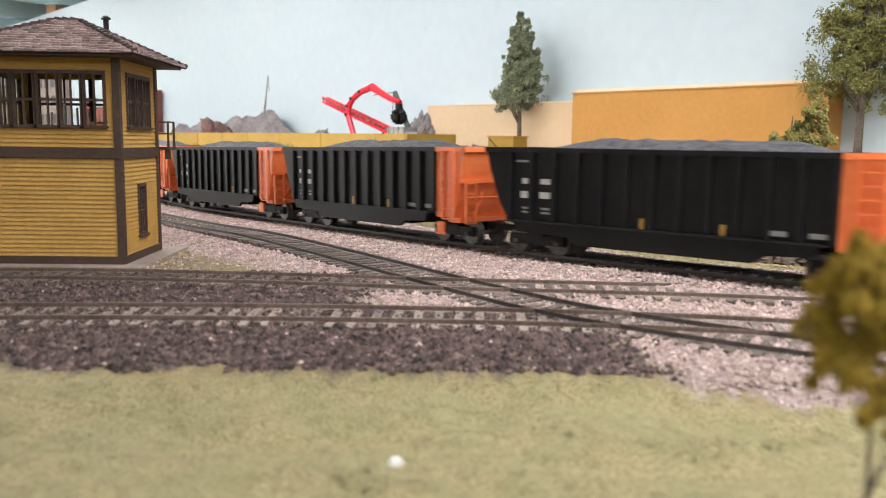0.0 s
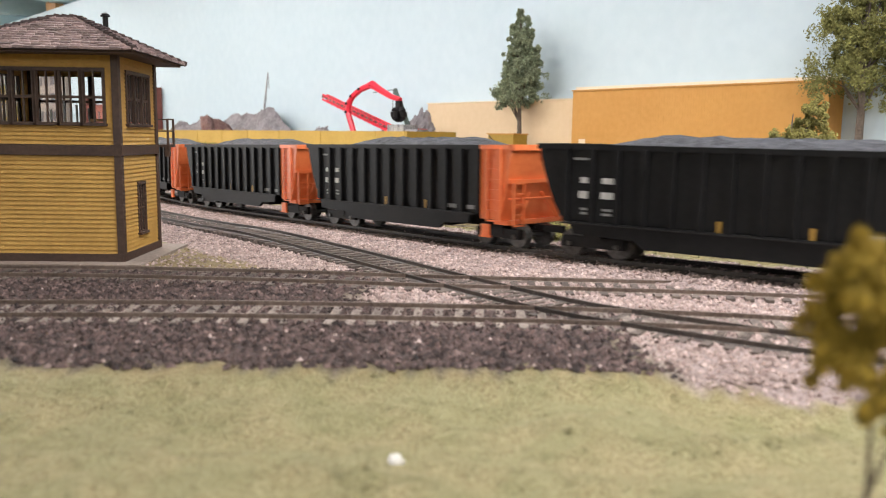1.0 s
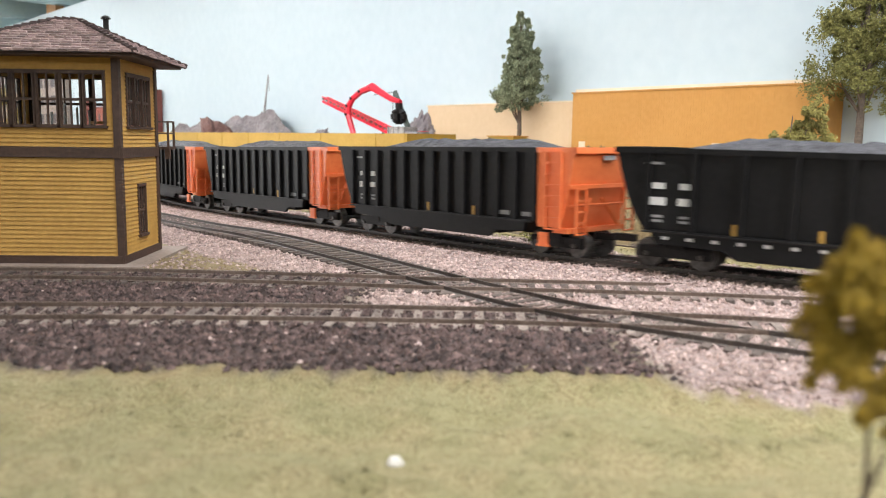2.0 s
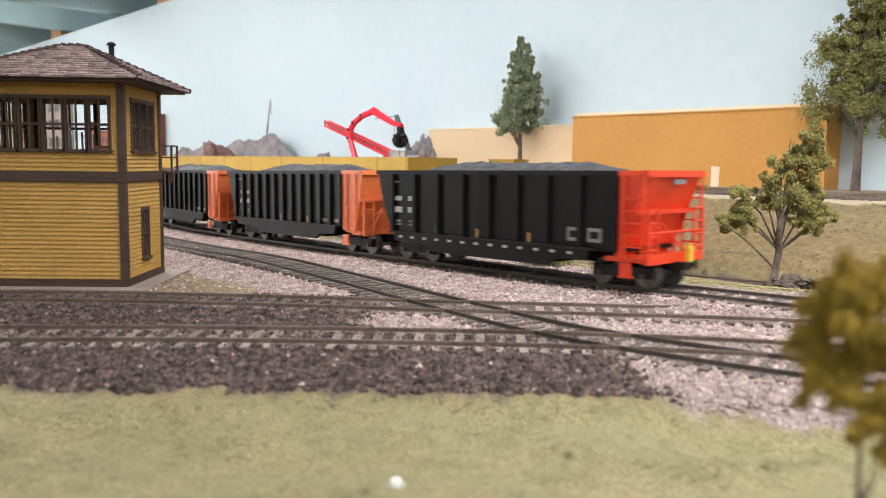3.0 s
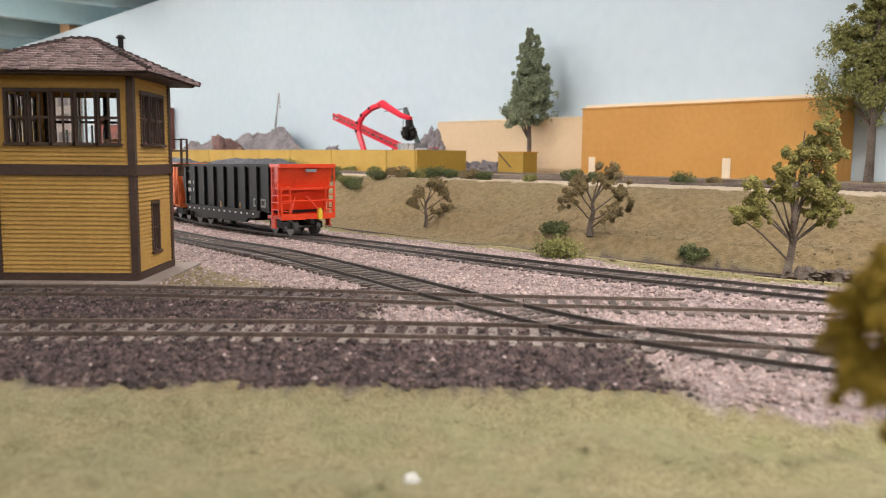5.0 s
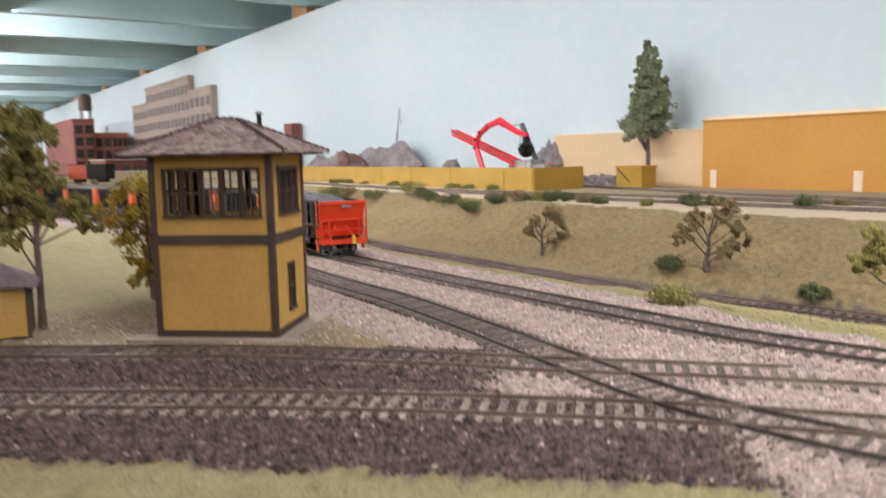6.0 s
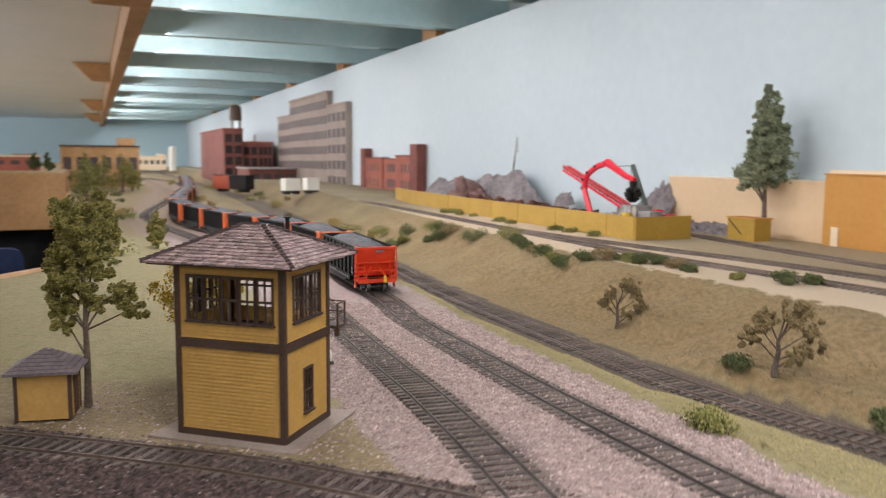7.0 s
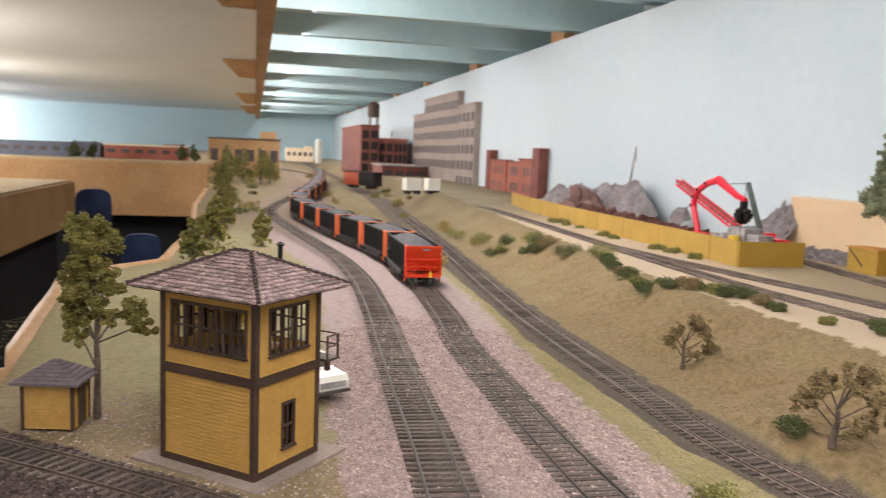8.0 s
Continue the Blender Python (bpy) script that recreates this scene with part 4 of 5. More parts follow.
    for y in (-w + 0.3, w - 0.3):
        ladder(end, -h - 0.06, y, 1.0, 2.9 if last else 2.7, 0.6, paint, "y")
    for y in (-w - 0.06, w + 0.06):
        Shape().box(panel - 0.6, panel - 0.15, y - 0.05, y + 0.05, 0.5, 1.0).box(panel - 0.65, panel - 0.1, y - 0.07, y + 0.07, 0.45, 0.53).to("step", paint, end)
    Shape().box(-h - 0.02, -h + 0.03, -0.62, 0.1, TOP - 0.42, TOP - 0.24).to("end_plate", M_GREYMARK, end)
    # coal heap
    heap = Shape()
    nx, ny = 46, 12
    for i in range(nx + 1):
        for j in range(ny + 1):
            fx, fy = i / nx, j / ny
            x, y = -h + 0.25 + (LEN - 0.4) * fx, -w + 0.12 + (WID - 0.24) * fy
            bump = (1 - abs(2 * fy - 1) ** 2.2) * step(0.0, 0.28, fx) * step(1.0, 0.72, fx)
            heap.v.append((x, y, TOP - 0.3 + 0.68 * bump + 0.11 * wobble(x, y, 0.55, 3) + 0.06 * random.uniform(-1, 1)))
    for i in range(nx):
        for j in range(ny):
            a = i * (ny + 1) + j
            heap.f.append((a, a + ny + 1, a + ny + 2, a + 1))
    heap.to("coal_load", M_COAL, c, "heap of grey black coal")
    truck(c, -h + 1.5), truck(c, h - 2.0)
    for x, o in ((-h, -1), (h, 1)):
        Shape().box(min(x - 0.3 * o, x + 0.55 * o), max(x - 0.3 * o, x + 0.55 * o), -0.14, 0.14, 0.72, 0.98).to("coupler", M_FRAME, c)
    # markings as plain bars
    for y, o in ((-w - 0.02, -1), (w + 0.02, 1)):
        y0, y1 = min(y, y - 0.012 * o), max(y, y - 0.012 * o)
        a, b = (h - 1.55, h - 2.5) if last else (h - 1.95, h - 2.8)
        for x, z, bw, bh in ((a, 2.95, 0.36, 0.17), (b, 2.95, 0.36, 0.17), (a, 2.42, 0.44, 0.22), (b, 2.42, 0.42, 0.2), (a, 1.9, 0.3, 0.07), (b, 1.9, 0.3, 0.07), (a, 1.74, 0.3, 0.07), (b, 1.74, 0.3, 0.07), (a + 0.2, 3.72, 0.5, 0.07)):
            Shape().box(x - bw * 0.62, x + bw * 0.62, y0, y1, z - bh * 0.62, z + bh * 0.62).to("marking", M_WHITE if bh > 0.1 else M_GREYMARK, body)
        for x in (h - 4.15, h - 6.8, h - 9.7):
            Shape().box(x - 0.075, x + 0.075, y0, y1, 1.42, 1.8).to("marking", M_MARK, body)
        for x in ((-h + 2.2, -h + 3.15) if last else (-h + 2.4, -h + 3.6)):
            if last:
                Shape().box(x - 0.32, x + 0.32, y0, y1, 1.62, 2.14).to("marking", M_GREYMARK, body)
                Shape().box(x - 0.2, x + 0.2, min(y0, y0 + 0.01 * o), max(y1, y1 + 0.01 * o), 1.75, 2.01).to("marking", M_BLACK, body)
            else:
                Shape().box(x - 0.26, x + 0.26, y0, y1, 1.55, 1.72).to("marking", M_GREYMARK, body)
    if last:
        Shape().box(-h - 0.28, -h - 0.08, -0.85, -0.58, 0.95, 1.5).box(-h - 0.25, -h - 0.1, -0.8, -0.63, 1.5, 1.62).to("rear_device", M_LAMP, c, "yellow rear marker box")
    return c


CAR_PITCH, CARS = 16.3, 15
RUN = curve(MAIN, 0.5)
ORIGIN = min(range(len(RUN)), key=lambda i: (RUN[i] - Vector((17.1, 3.1, 0.2))).length)


def at_run(s):
    k = ORIGIN + s / 0.5
    i = max(0, min(len(RUN) - 2, int(math.floor(k))))
    return RUN[i].lerp(RUN[i + 1], k - i)


def car_pose(s):
    """The pose of a car whose back end is s centimetres along the run."""
    p, q = at_run(s + 2.5), at_run(s + LEN - 2.5)
    mid, d = (p + q) / 2, q - p
    return Matrix.Translation((mid + Vector((0, 0, RAIL_TOP))) * CM) @ Matrix.Rotation(math.atan2(d.y, d.x), 4, "Z") @ Matrix.Rotation(-math.asin(d.z / d.length), 4, "Y")


def train_place(t):
    return lerp_table(t, [(0, -46.1), (1, -32.5), (3, -6.1), (4, 6.85), (5.5, 26.2), (6.5, 39.3), (7, 45.4), (8, 57.5)])


TRAIN = [coal_car(M_RED, "red", True), coal_car(M_ORANGE, "orange", False)]
for _ in range(CARS - 2):
    TRAIN.append(copy_thing(TRAIN[1], Matrix.Identity(4)))


# ---- buildings along the backdrop ----
def flat(name, label, category, u, v, z, group=""):
    return base(name, wp(u, v, z), label, category, group, TURN)


def long_shed():
    tan = flat("tan_warehouse", "long plain tan painted warehouse flat against the backdrop", "warehouse", 62.3, 70.4, 2.6)
    Shape().box(0, 28.6, 0, 2.5, 0, 7.3).to("wall", M_TAN, tan)
    Shape().box(-0.15, 28.6, -0.12, 2.5, 7.3, 7.45).to("roof_edge", M_CREAM, tan)
    o = flat("ochre_warehouse", "long orange ochre warehouse flat with cream doors", "warehouse", 33.8, 69.3, 2.6)
    Shape().box(0, 31.2, 0, 3.5, 0, 8.2).to("wall", M_OCHRE, o)
    Shape().box(-0.1, 31.35, -0.18, 3.5, 8.2, 8.36).to("roof_edge", M_OCHRE, o)
    Shape().box(-0.1, 31.3, 0.7, 3.5, 8.36, 8.75).to("roof", M_CREAM, o, "pale flat roof")
    ribs = Shape()
    for k in range(92):
        ribs.box(0.2 + k * 0.335, 0.32 + k * 0.335, -0.012, 0, 0, 8.2)
    ribs.to("siding", M_OCHRE, o, "fine upright ribs of the siding")
    for x in (1.2, 19.2):
        d = Shape().box(x, x + 0.95, -0.09, 0, 0.02, 2.35).to("door", M_CREAM, o)
        Shape().tube((x + 0.8, -0.13, 1.1), (x + 0.8, -0.07, 1.1), 0.05).to("door_handle", M_GREY, d)


long_shed()


def board_fence():
    f = flat("board_fence", "yellow board fence round the scrap yard", "fence", 45.0, 51.5, 2.45)
    # local x runs to the right; the long side goes left from the corner
    bend = [(-98, 5.6), (-82, 3.2), (-66, 1.9), (-50, 0.9), (-34, 0.5), (-18, 0.4), (-6.2, 0.3), (0, 0)]
    edges = [-98, -88, -78, -68, -58, -48, -39, -29.5, -18.6, -6.1, 0]
    for x, x1 in zip(edges, edges[1:]):
        y, y1 = lerp_table(x, bend), lerp_table(x1 - 0.04, bend)
        k = Shape()
        k.v = [(x, y, 0), (x1 - 0.04, y1, 0), (x1 - 0.04, y1, 3.15), (x, y, 3.15), (x, y + 0.3, 0), (x1 - 0.04, y1 + 0.3, 0), (x1 - 0.04, y1 + 0.3, 3.15), (x, y + 0.3, 3.15)]
        k.f = [(0, 1, 2, 3), (5, 4, 7, 6), (3, 2, 6, 7), (4, 0, 3, 7), (1, 5, 6, 2), (4, 5, 1, 0)]
        k.to("fence_panel", M_FENCE, f)
        Shape().box(x1 - 0.12, x1 - 0.02, y1 - 0.06, y1, 0, 3.18).to("fence_post", M_FENCE, f)
    Shape().box(-0.02, 0.28, 0.02, 8.2, 0, 3.15).to("fence_panel", M_FENCE, f)


board_fence()


def small_store():
    s = flat("timber_store", "small yellow timber store with diagonal brace", "shed", 43.4, 64.2, 2.6)
    Shape().box(0, 4.4, 0, 2.6, 0, 2.8).to("wall", M_FENCE, s)
    Shape().box(-0.15, 4.55, -0.15, 2.75, 2.8, 2.95).to("roof", M_OCHRE, s)
    Shape().box(-0.12, 2.7, -0.05, 0.0, -0.08, 0.08, Matrix.Translation((0.2, 0, 2.6)) @ Matrix.Rotation(radians(38), 4, "Y")).to("brace", M_BROWN, s)


small_store()


M_OXIDE = mat("red_oxide_wagon_paint", (0.27, 0.05, 0.022), (0.36, 0.075, 0.035), 300, 0.6, 0.1)
M_RUST = mat("dark_rusty_scrap", (0.07, 0.022, 0.016), (0.20, 0.075, 0.05), 260, 0.9, 0.9, big=60, depth=0.003)


def scrap_crane():
    c = flat("scrap_crane", "bright red scrap handling crane with black grab", "crane", 62.8, 57.0, 2.6)
    arm = [Vector(p) for p in ((0.3, 0, 2.0), (-0.6, 0, 3.9), (-1.5, 0, 5.7), (-1.3, 0, 6.9), (-0.3, 0, 7.9), (1.6, 0, 8.8), (4.1, 0, 9.3))]
    boom = Shape()
    for a, b in zip(arm, arm[1:]):
        boom.tube(a, b, 0.42, 0.4, 6)
    boom = boom.to("boom", M_CRANE, c)
    Shape().tube((1.6, 0, 9.0), (4.0, 0, 9.75), 0.12).tube((4.0, 0, 9.75), (5.2, 0, 9.3), 0.12).to("ram", M_CRANE, boom)
    for p in arm[2:]:
        Shape().tube(p + Vector((0, -0.5, 0)), p + Vector((0, 0.5, 0)), 0.2, n=8).to("pivot_pin", M_FRAME, boom)
    Shape().path([(4.1, 0, 9.35), (5.4, 0, 8.8), (8.3, 0, 7.6), (10.2, 0, 7.15)], [0.6, 0.5, 0.4, 0.36], 6).to("stick", M_CRANE, c)
    Shape().tube((9.9, 0, 7.0), (9.9, 0, 6.1), 0.5, 0.45, n=10).to("grab_head", M_FRAME, c)
    for a in range(5):
        t = a * math.tau / 5
        Shape().path([(9.9, 0, 6.2), (9.9 + 0.75 * math.cos(t), 0.75 * math.sin(t), 5.6), (9.9 + 0.7 * math.cos(t), 0.7 * math.sin(t), 4.9), (9.9 + 0.25 * math.cos(t), 0.25 * math.sin(t), 4.3)], [0.3, 0.42, 0.36, 0.1], 6).to("grab_tine", M_FRAME, c)
    Shape().box(-1.2, 1.4, -1.0, 1.0, 0.6, 2.3).to("cab", M_CRANE, c)
    Shape().tube((0, 0, 0), (0, 0, 0.7), 1.2, n=16).box(-2.0, 2.0, -1.4, 1.4, 0, 0.4).to("undercarriage", M_FRAME, c)
    d = base("fallen_boom", wp(77.3, 62, 2.6), "old red lattice boom leaning over the scrap", "boom")
    start, stop = Vector((0, 0, 8.0)), wp(57.6, 59.6, 3.0) - wp(77.3, 62)
    side = wp(0, 0.45)
    for o in (-side, side):
        Shape().tube(start + o, stop + o, 0.17, n=6).to("chord", M_CRANE, d)
        Shape().tube(start + o + Vector((0, 0, 0.75)), stop + o + Vector((0, 0, 0.75)), 0.13, n=6).to("chord", M_CRANE, d)
    for i in range(16):
        p, q = start.lerp(stop, i / 16), start.lerp(stop, (i + 0.9) / 16)
        Shape().tube(p - side, q - side + Vector((0, 0, 0.75)), 0.09, n=4).to("lacing", M_CRANE, d)
        Shape().tube(p - side + Vector((0, 0, 0.5)), q + side + Vector((0, 0, 0.5)), 0.3, n=4).to("deck_board", M_ROCKRED, d)
    g = flat("derrick_mast", "dark green leaning derrick mast", "mast", 59.9, 62, 2.6)
    M_MAST = mat("dark_green_steel", (0.05, 0.075, 0.065), (0.10, 0.13, 0.115), 400, 0.6, 0.1)
    Shape().tube((0, 0, 9.0), (5.2, 0, 0), 0.34, 0.42, n=6).to("mast", M_MAST, g)
    Shape().tube((-4.9, 0, 8.7), (0, 0, 8.95), 0.06, n=5).tube((-0.3, 0, 8.9), (-0.5, 0, 5.5), 0.05, n=5).to("cable", M_MAST, g)


scrap_crane()


def heap(name, label, category, u, v, z, parts, material):
    for x, y, zz, r, q in parts:
        ob = Shape().lump((0, 0, zz), r, 0.45, q, 18, 11).to(name, material)
        ob.matrix_world = Matrix.Translation(wp(u - x, v + y, z) * CM) @ pose(0, 0, 0, 0, 0, TURN)
        tagged(ob, label, category, "heaps in the yard")


def crag(label, u0, u1, v, z, tops, material, group):
    """A jagged rock face with real depth, from peaks along its run."""
    s = Shape()
    n, m = 60, 14
    width = u0 - u1
    for i in range(n + 1):
        f = i / n
        top = lerp_table(f, tops) * (0.92 + 0.13 * noise.noise(Vector((f * 15, u0, 0))))
        for j in range(m + 1):
            g = j / m
            y = -3.2 * (1 - g) ** 1.2 + 0.9 * noise.noise(Vector((f * width / 2.4, g * 3, u0)))
            s.v.append((width * f + 0.5 * noise.noise(Vector((f * 30, g * 6, 4))), y, top * g ** 0.8 * (1 + 0.1 * noise.noise(Vector((f * 40, g * 5, 9))))))
    for i in range(n):
        for j in range(m):
            a = i * (m + 1) + j
            s.f.append((a, a + m + 1, a + m + 2, a + 1))
    ob = s.to("rock_ridge", material)
    ob.matrix_world = Matrix.Translation(wp(u0, v, z) * CM) @ pose(0, 0, 0, 0, 0, TURN)
    return tagged(ob, label, "rock", group)


crag("jagged purple grey rock ridge behind the yard", 154, 98, 70.0, 2.6, [(0, 2.6), (0.12, 5.9), (0.2, 4.9), (0.36, 6.4), (0.45, 5.2), (0.6, 7.2), (0.72, 7.0), (0.84, 8.6), (0.93, 5.0), (1, 2.0)], M_ROCK, "yard rocks")
crag("purple grey rock behind the crane", 74, 60.5, 70.3, 2.6, [(0, 2.0), (0.4, 3.4), (0.7, 6.4), (0.86, 7.2), (1, 4.0)], M_ROCK, "yard rocks")
crag("blocky grey rock by the yard", 93, 87.5, 70.3, 2.6, [(0, 2.0), (0.2, 4.0), (0.8, 4.2), (1, 2.2)], M_ROCK, "yard rocks")
heap("scrap_heap", "rusty scrap heap behind the fence", "scrap heap", 118, 64, 2.6, [(-6, 0, 0.8, 2.4, 0.8), (-1, 0, 1.2, 2.9, 1.1), (4, 0, 0.8, 2.4, 0.8), (12, 0, 0.6, 2.0, 0.8)], M_ROCKRED)
heap("scrap_heap", "low dark red scrap pile close behind the fence", "scrap heap", 66, 59, 2.6, [(k_ * -4.4, 0.25 * k_, 0.7, 2.1, 0.75) for k_ in range(11)], M_RUST)
heap("scrap_heap", "grey scrap heap beside the crane", "scrap heap", 57, 60.5, 2.6, [(-3, 0, 0.6, 2.4, 0.9), (0.6, 0.5, 0.9, 2.4, 0.9)], M_GREY)
heap("rock", "low dark grey rock beside the tan warehouse", "rock", 55, 67.5, 2.6, [(k_ * 1.5, 0.3 * math.sin(k_ * 2.2), 0.2, 1.25 + 0.2 * math.sin(k_ * 5), 0.85) for k_ in range(8)], M_ROCK)
bin_ = flat("scrap_bin", "pale grey scrap bin on the heap", "bin", 53.9, 56.0, 2.6)
Shape().box(0, 3.2, 0, 2.4, 0, 3.9).to("bin", M_GREY, bin_)
Shape().box(3.25, 5.6, 0.2, 2.2, 0, 3.3).to("bin", M_GREY, bin_)
for k_ in range(4):
    Shape().box(-0.1 + k_ * 1.05, 0.1 + k_ * 1.05, -0.08, 0.0, 0, 3.95).to("bin_rib", M_GREY, bin_)
drum_ = flat("yellow_drum", "yellow drum before the scrap bin", "drum", 51.6, 55.2, 2.6)
Shape().tube((0, 0, 0), (0, 0, 2.9), 0.62, n=16).to("drum_body", M_LAMP, drum_)
Shape().tube((0, 0, 2.9), (0, 0, 3.0), 0.66, n=16).to("lid", M_LAMP, drum_)
truck_ = flat("red_trailer", "low red trailer in the yard", "trailer", 52.0, 58.4, 2.6)
Shape().box(0, 3.9, 0, 1.8, 2.0, 2.9).to("bed", M_CRANE, truck_)
Shape().box(0.2, 1.4, 0.1, 1.7, 2.9, 3.4).to("headboard", M_CRANE, truck_)
for x_ in (0.7, 3.1):
    Shape().tube((x_, -0.05, 1.0), (x_, 1.75, 1.0), 1.0, n=14).to("wheel", M_TYRE, truck_)
aerial = flat("yard_derrick", "thin grey derrick above the rock ridge", "derrick", 108, 69, 2.6)
Shape().tube((0, 0, 7), (1.6, 0, 14), 0.22, 0.1, n=5).tube((1.6, 0, 14), (2.0, 0, 11), 0.07, n=4).to("jib", M_GREY, aerial)


def facade(name, label, u, v, z, bays, depth, wall, tops, floor_h, win_w, win_h, skip=0):
    """A many-windowed flat: bays are (x0, x1, height, columns)."""
    f = flat(name, label, "factory", u, v, z, "far buildings")
    for n, (x0, x1, h, cols) in enumerate(bays):
        w = Shape().box(x0, x1, 0, depth, 0, h).to("wall", wall, f)
        Shape().box(x0 - 0.3, x1 + 0.3, -0.35, depth, h, h + 0.9).to("cornice", tops, w)
        rows = int((h - 2.0) / floor_h)
        for r in range(skip, rows):
            zz = h - 1.4 - floor_h * (rows - r) + floor_h * 0.3
            Shape().box(x0, x1, -0.12, 0, zz - 0.7, zz - 0.2).to("sill_course", tops, w)
            for c in range(cols):
                x = x0 + (x1 - x0) * (c + 0.5) / cols
                ww = (x1 - x0) / cols * win_w / 2
                Shape().box(x - ww, x + ww, -0.05, 0.0, zz, zz + win_h).to("window", M_PANE, w)
    return f


facade("office_block", "tall grey tan concrete factory flat with rows of windows", 336.5, 70.9, 0.5,
       [(0, 23.8, 29, 4), (23.8, 83.8, 34.8, 12), (83.8, 107.6, 29.6, 4)], 2.0, M_STONE, M_STONE, 5.5, 0.72, 3.0)
brick = flat("brick_mill", "low red brick mill flat with chimney stacks", "factory", 211, 70.6, 2.0, "far buildings")
for x0_, x1_, y_, h_ in ((0, 19.5, 0, 10.2), (19.5, 31, 0.5, 9.9), (31, 48.0, 0, 10.8)):
    w_ = Shape().box(x0_, x1_, y_, 2.2, 0, h_).to("wall", M_BRICK, brick)
    Shape().box(x0_, x1_, y_ - 0.15, 2.2, h_, h_ + 0.4).to("cornice", M_BRICKDARK, w_)
    for k_ in range(4):
        c_ = x0_ + (x1_ - x0_) * (0.3 + 0.165 * k_)
        for z_ in (2.0, 6.4):
            Shape().box(c_ - 0.55, c_ + 0.55, y_ - 0.06, y_, z_, z_ + 2.3).to("window", M_PANE, w_)
Shape().box(-0.3, 3.6, -0.3, 2.2, 0, 13.3).to("chimney", M_BRICKDARK, brick)
Shape().box(43.2, 48.3, -0.4, 2.2, 0, 14.0).to("chimney", M_BRICKDARK, brick)


def storey_shade_panels(parent, x, y0, y1, z0, floors, step_z, bays):
    """Dark panels that paint the shade of open storeys on a side wall, between brick piers."""
    for r in range(floors):
        for b in range(bays):
            a, c = y0 + (y1 - y0) * (b + 0.12) / bays, y0 + (y1 - y0) * (b + 0.88) / bays
            # A thin plate on the solid wall, its near-black colour is the storey's shade.
            Shape().box(x, x + 0.08, a, c, z0 + r * step_z, z0 + r * step_z + step_z * 0.7).to("window", M_STOREY_SHADE, parent)


wf = flat("brick_factory", "red brick multi-storey factory with open floors drawn as dark panels", "factory", 340, 47.2, 1.2, "far buildings")
w_ = Shape().box(-84, 0, 0, 8.4, 0, 23.0).to("wall", M_BRICKDARK, wf)
Shape().box(-84.3, 0.4, -0.4, 8.6, 23.0, 24.0).to("cornice", M_BRICKDARK, w_)
storey_shade_panels(w_, 0.0, 0.2, 8.3, 2.5, 4, 5.1, 2)
for r_ in range(4):
    for k_ in range(3):
        Shape().box(-80 + k_ * 27, -60 + k_ * 27, -0.1, 0, 2.5 + 5.1 * r_, 5.6 + 5.1 * r_).to("window", M_BRICKDARK, w_)
w_ = Shape().box(-60, -2, 8.5, 22.2, 0, 17.4).to("wall", M_BRICKDARK, wf)
Shape().box(-60, -1.7, 8.5, 22.4, 17.4, 18.2).to("cornice", M_BRICK, w_)
storey_shade_panels(w_, -2.0, 8.7, 15.5, 2.0, 3, 5.1, 2), storey_shade_panels(w_, -2.0, 15.8, 22.0, 2.0, 3, 5.1, 3)
for x_ in (-7, -3):
    for y_ in (4.6, 8.0):
        Shape().box(x_ - 0.3, x_ + 0.3, y_ - 0.3, y_ + 0.3, 18 if y_ > 8.4 else 24, 28).to("tank_leg", M_GREY, wf)
tank_ = Shape().tube((-5, 6.2, 27.6), (-5, 6.2, 33.6), 2.7, n=20).to("water_tank", M_BROWN, wf, "brown wooden water tank")
Shape().tube((-5, 6.2, 33.6), (-5, 6.2, 34.8), 2.95, 0.6, n=20).to("tank_roof", M_BROWN, tank_)
Shape().box(-1.5, 1.5, -3, -2.6, 10, 14, Matrix.Translation((-30, 22, 8))).to("vent_house", M_GREY, wf)
lo = flat("loading_shed", "long low dark brick loading shed", "shed", 300, 51.2, 1.0, "far buildings")
Shape().box(-30, 0, 0, 19, 0, 6.4).to("wall", M_BRICKDARK, lo)
Shape().box(-30.5, 1.4, -0.5, 19.4, 6.4, 7.0).to("roof", M_GREY, lo)
for k_ in range(4):
    Shape().box(0, 0.1, 1 + k_ * 4.6, 4.4 + k_ * 4.6, 0.4, 4.6).to("dock_door", M_PANE, lo)


def box_trailer(u, v, length):
    t = base("box_trailer", wp(u, v, 2.65), "white box trailer parked by the factories", "trailer", "parked trailers", TURN - 76)
    Shape().box(0, length, 0, 2.9, 1.0, 4.2).to("box_body", M_CAR, t)
    Shape().box(0.2, length - 0.2, 0.3, 2.6, 0.7, 1.0).to("chassis", M_FRAME, t)
    for x in (0.8, length - 0.9):
        Shape().tube((x, 0.05, 0.5), (x, 2.85, 0.5), 0.5, n=14).to("wheel", M_TYRE, t)


box_trailer(180, 42.4, 4.4), box_trailer(182.5, 48.0, 3.5)
fc = base("parked_boxcar", wp(239, 35.3, 0.9), "parked red and black boxcar on a siding", "railway wagon", "", TURN + 32)
Shape().box(-8, 0, -1.8, 1.8, 1.0, 5.4).to("body", M_OXIDE, fc)
Shape().box(0.01, 8, -1.8, 1.8, 1.0, 5.4).to("body", M_FRAME, fc)
Shape().box(-8.1, 8.1, -1.9, 1.9, 5.4, 5.6).to("roof", M_FRAME, fc)
for x_ in (-5, 5):
    Shape().box(x_ - 1.4, x_ + 1.4, -1.2, 1.2, 0.0, 1.0).to("bogie", M_FRAME, fc)


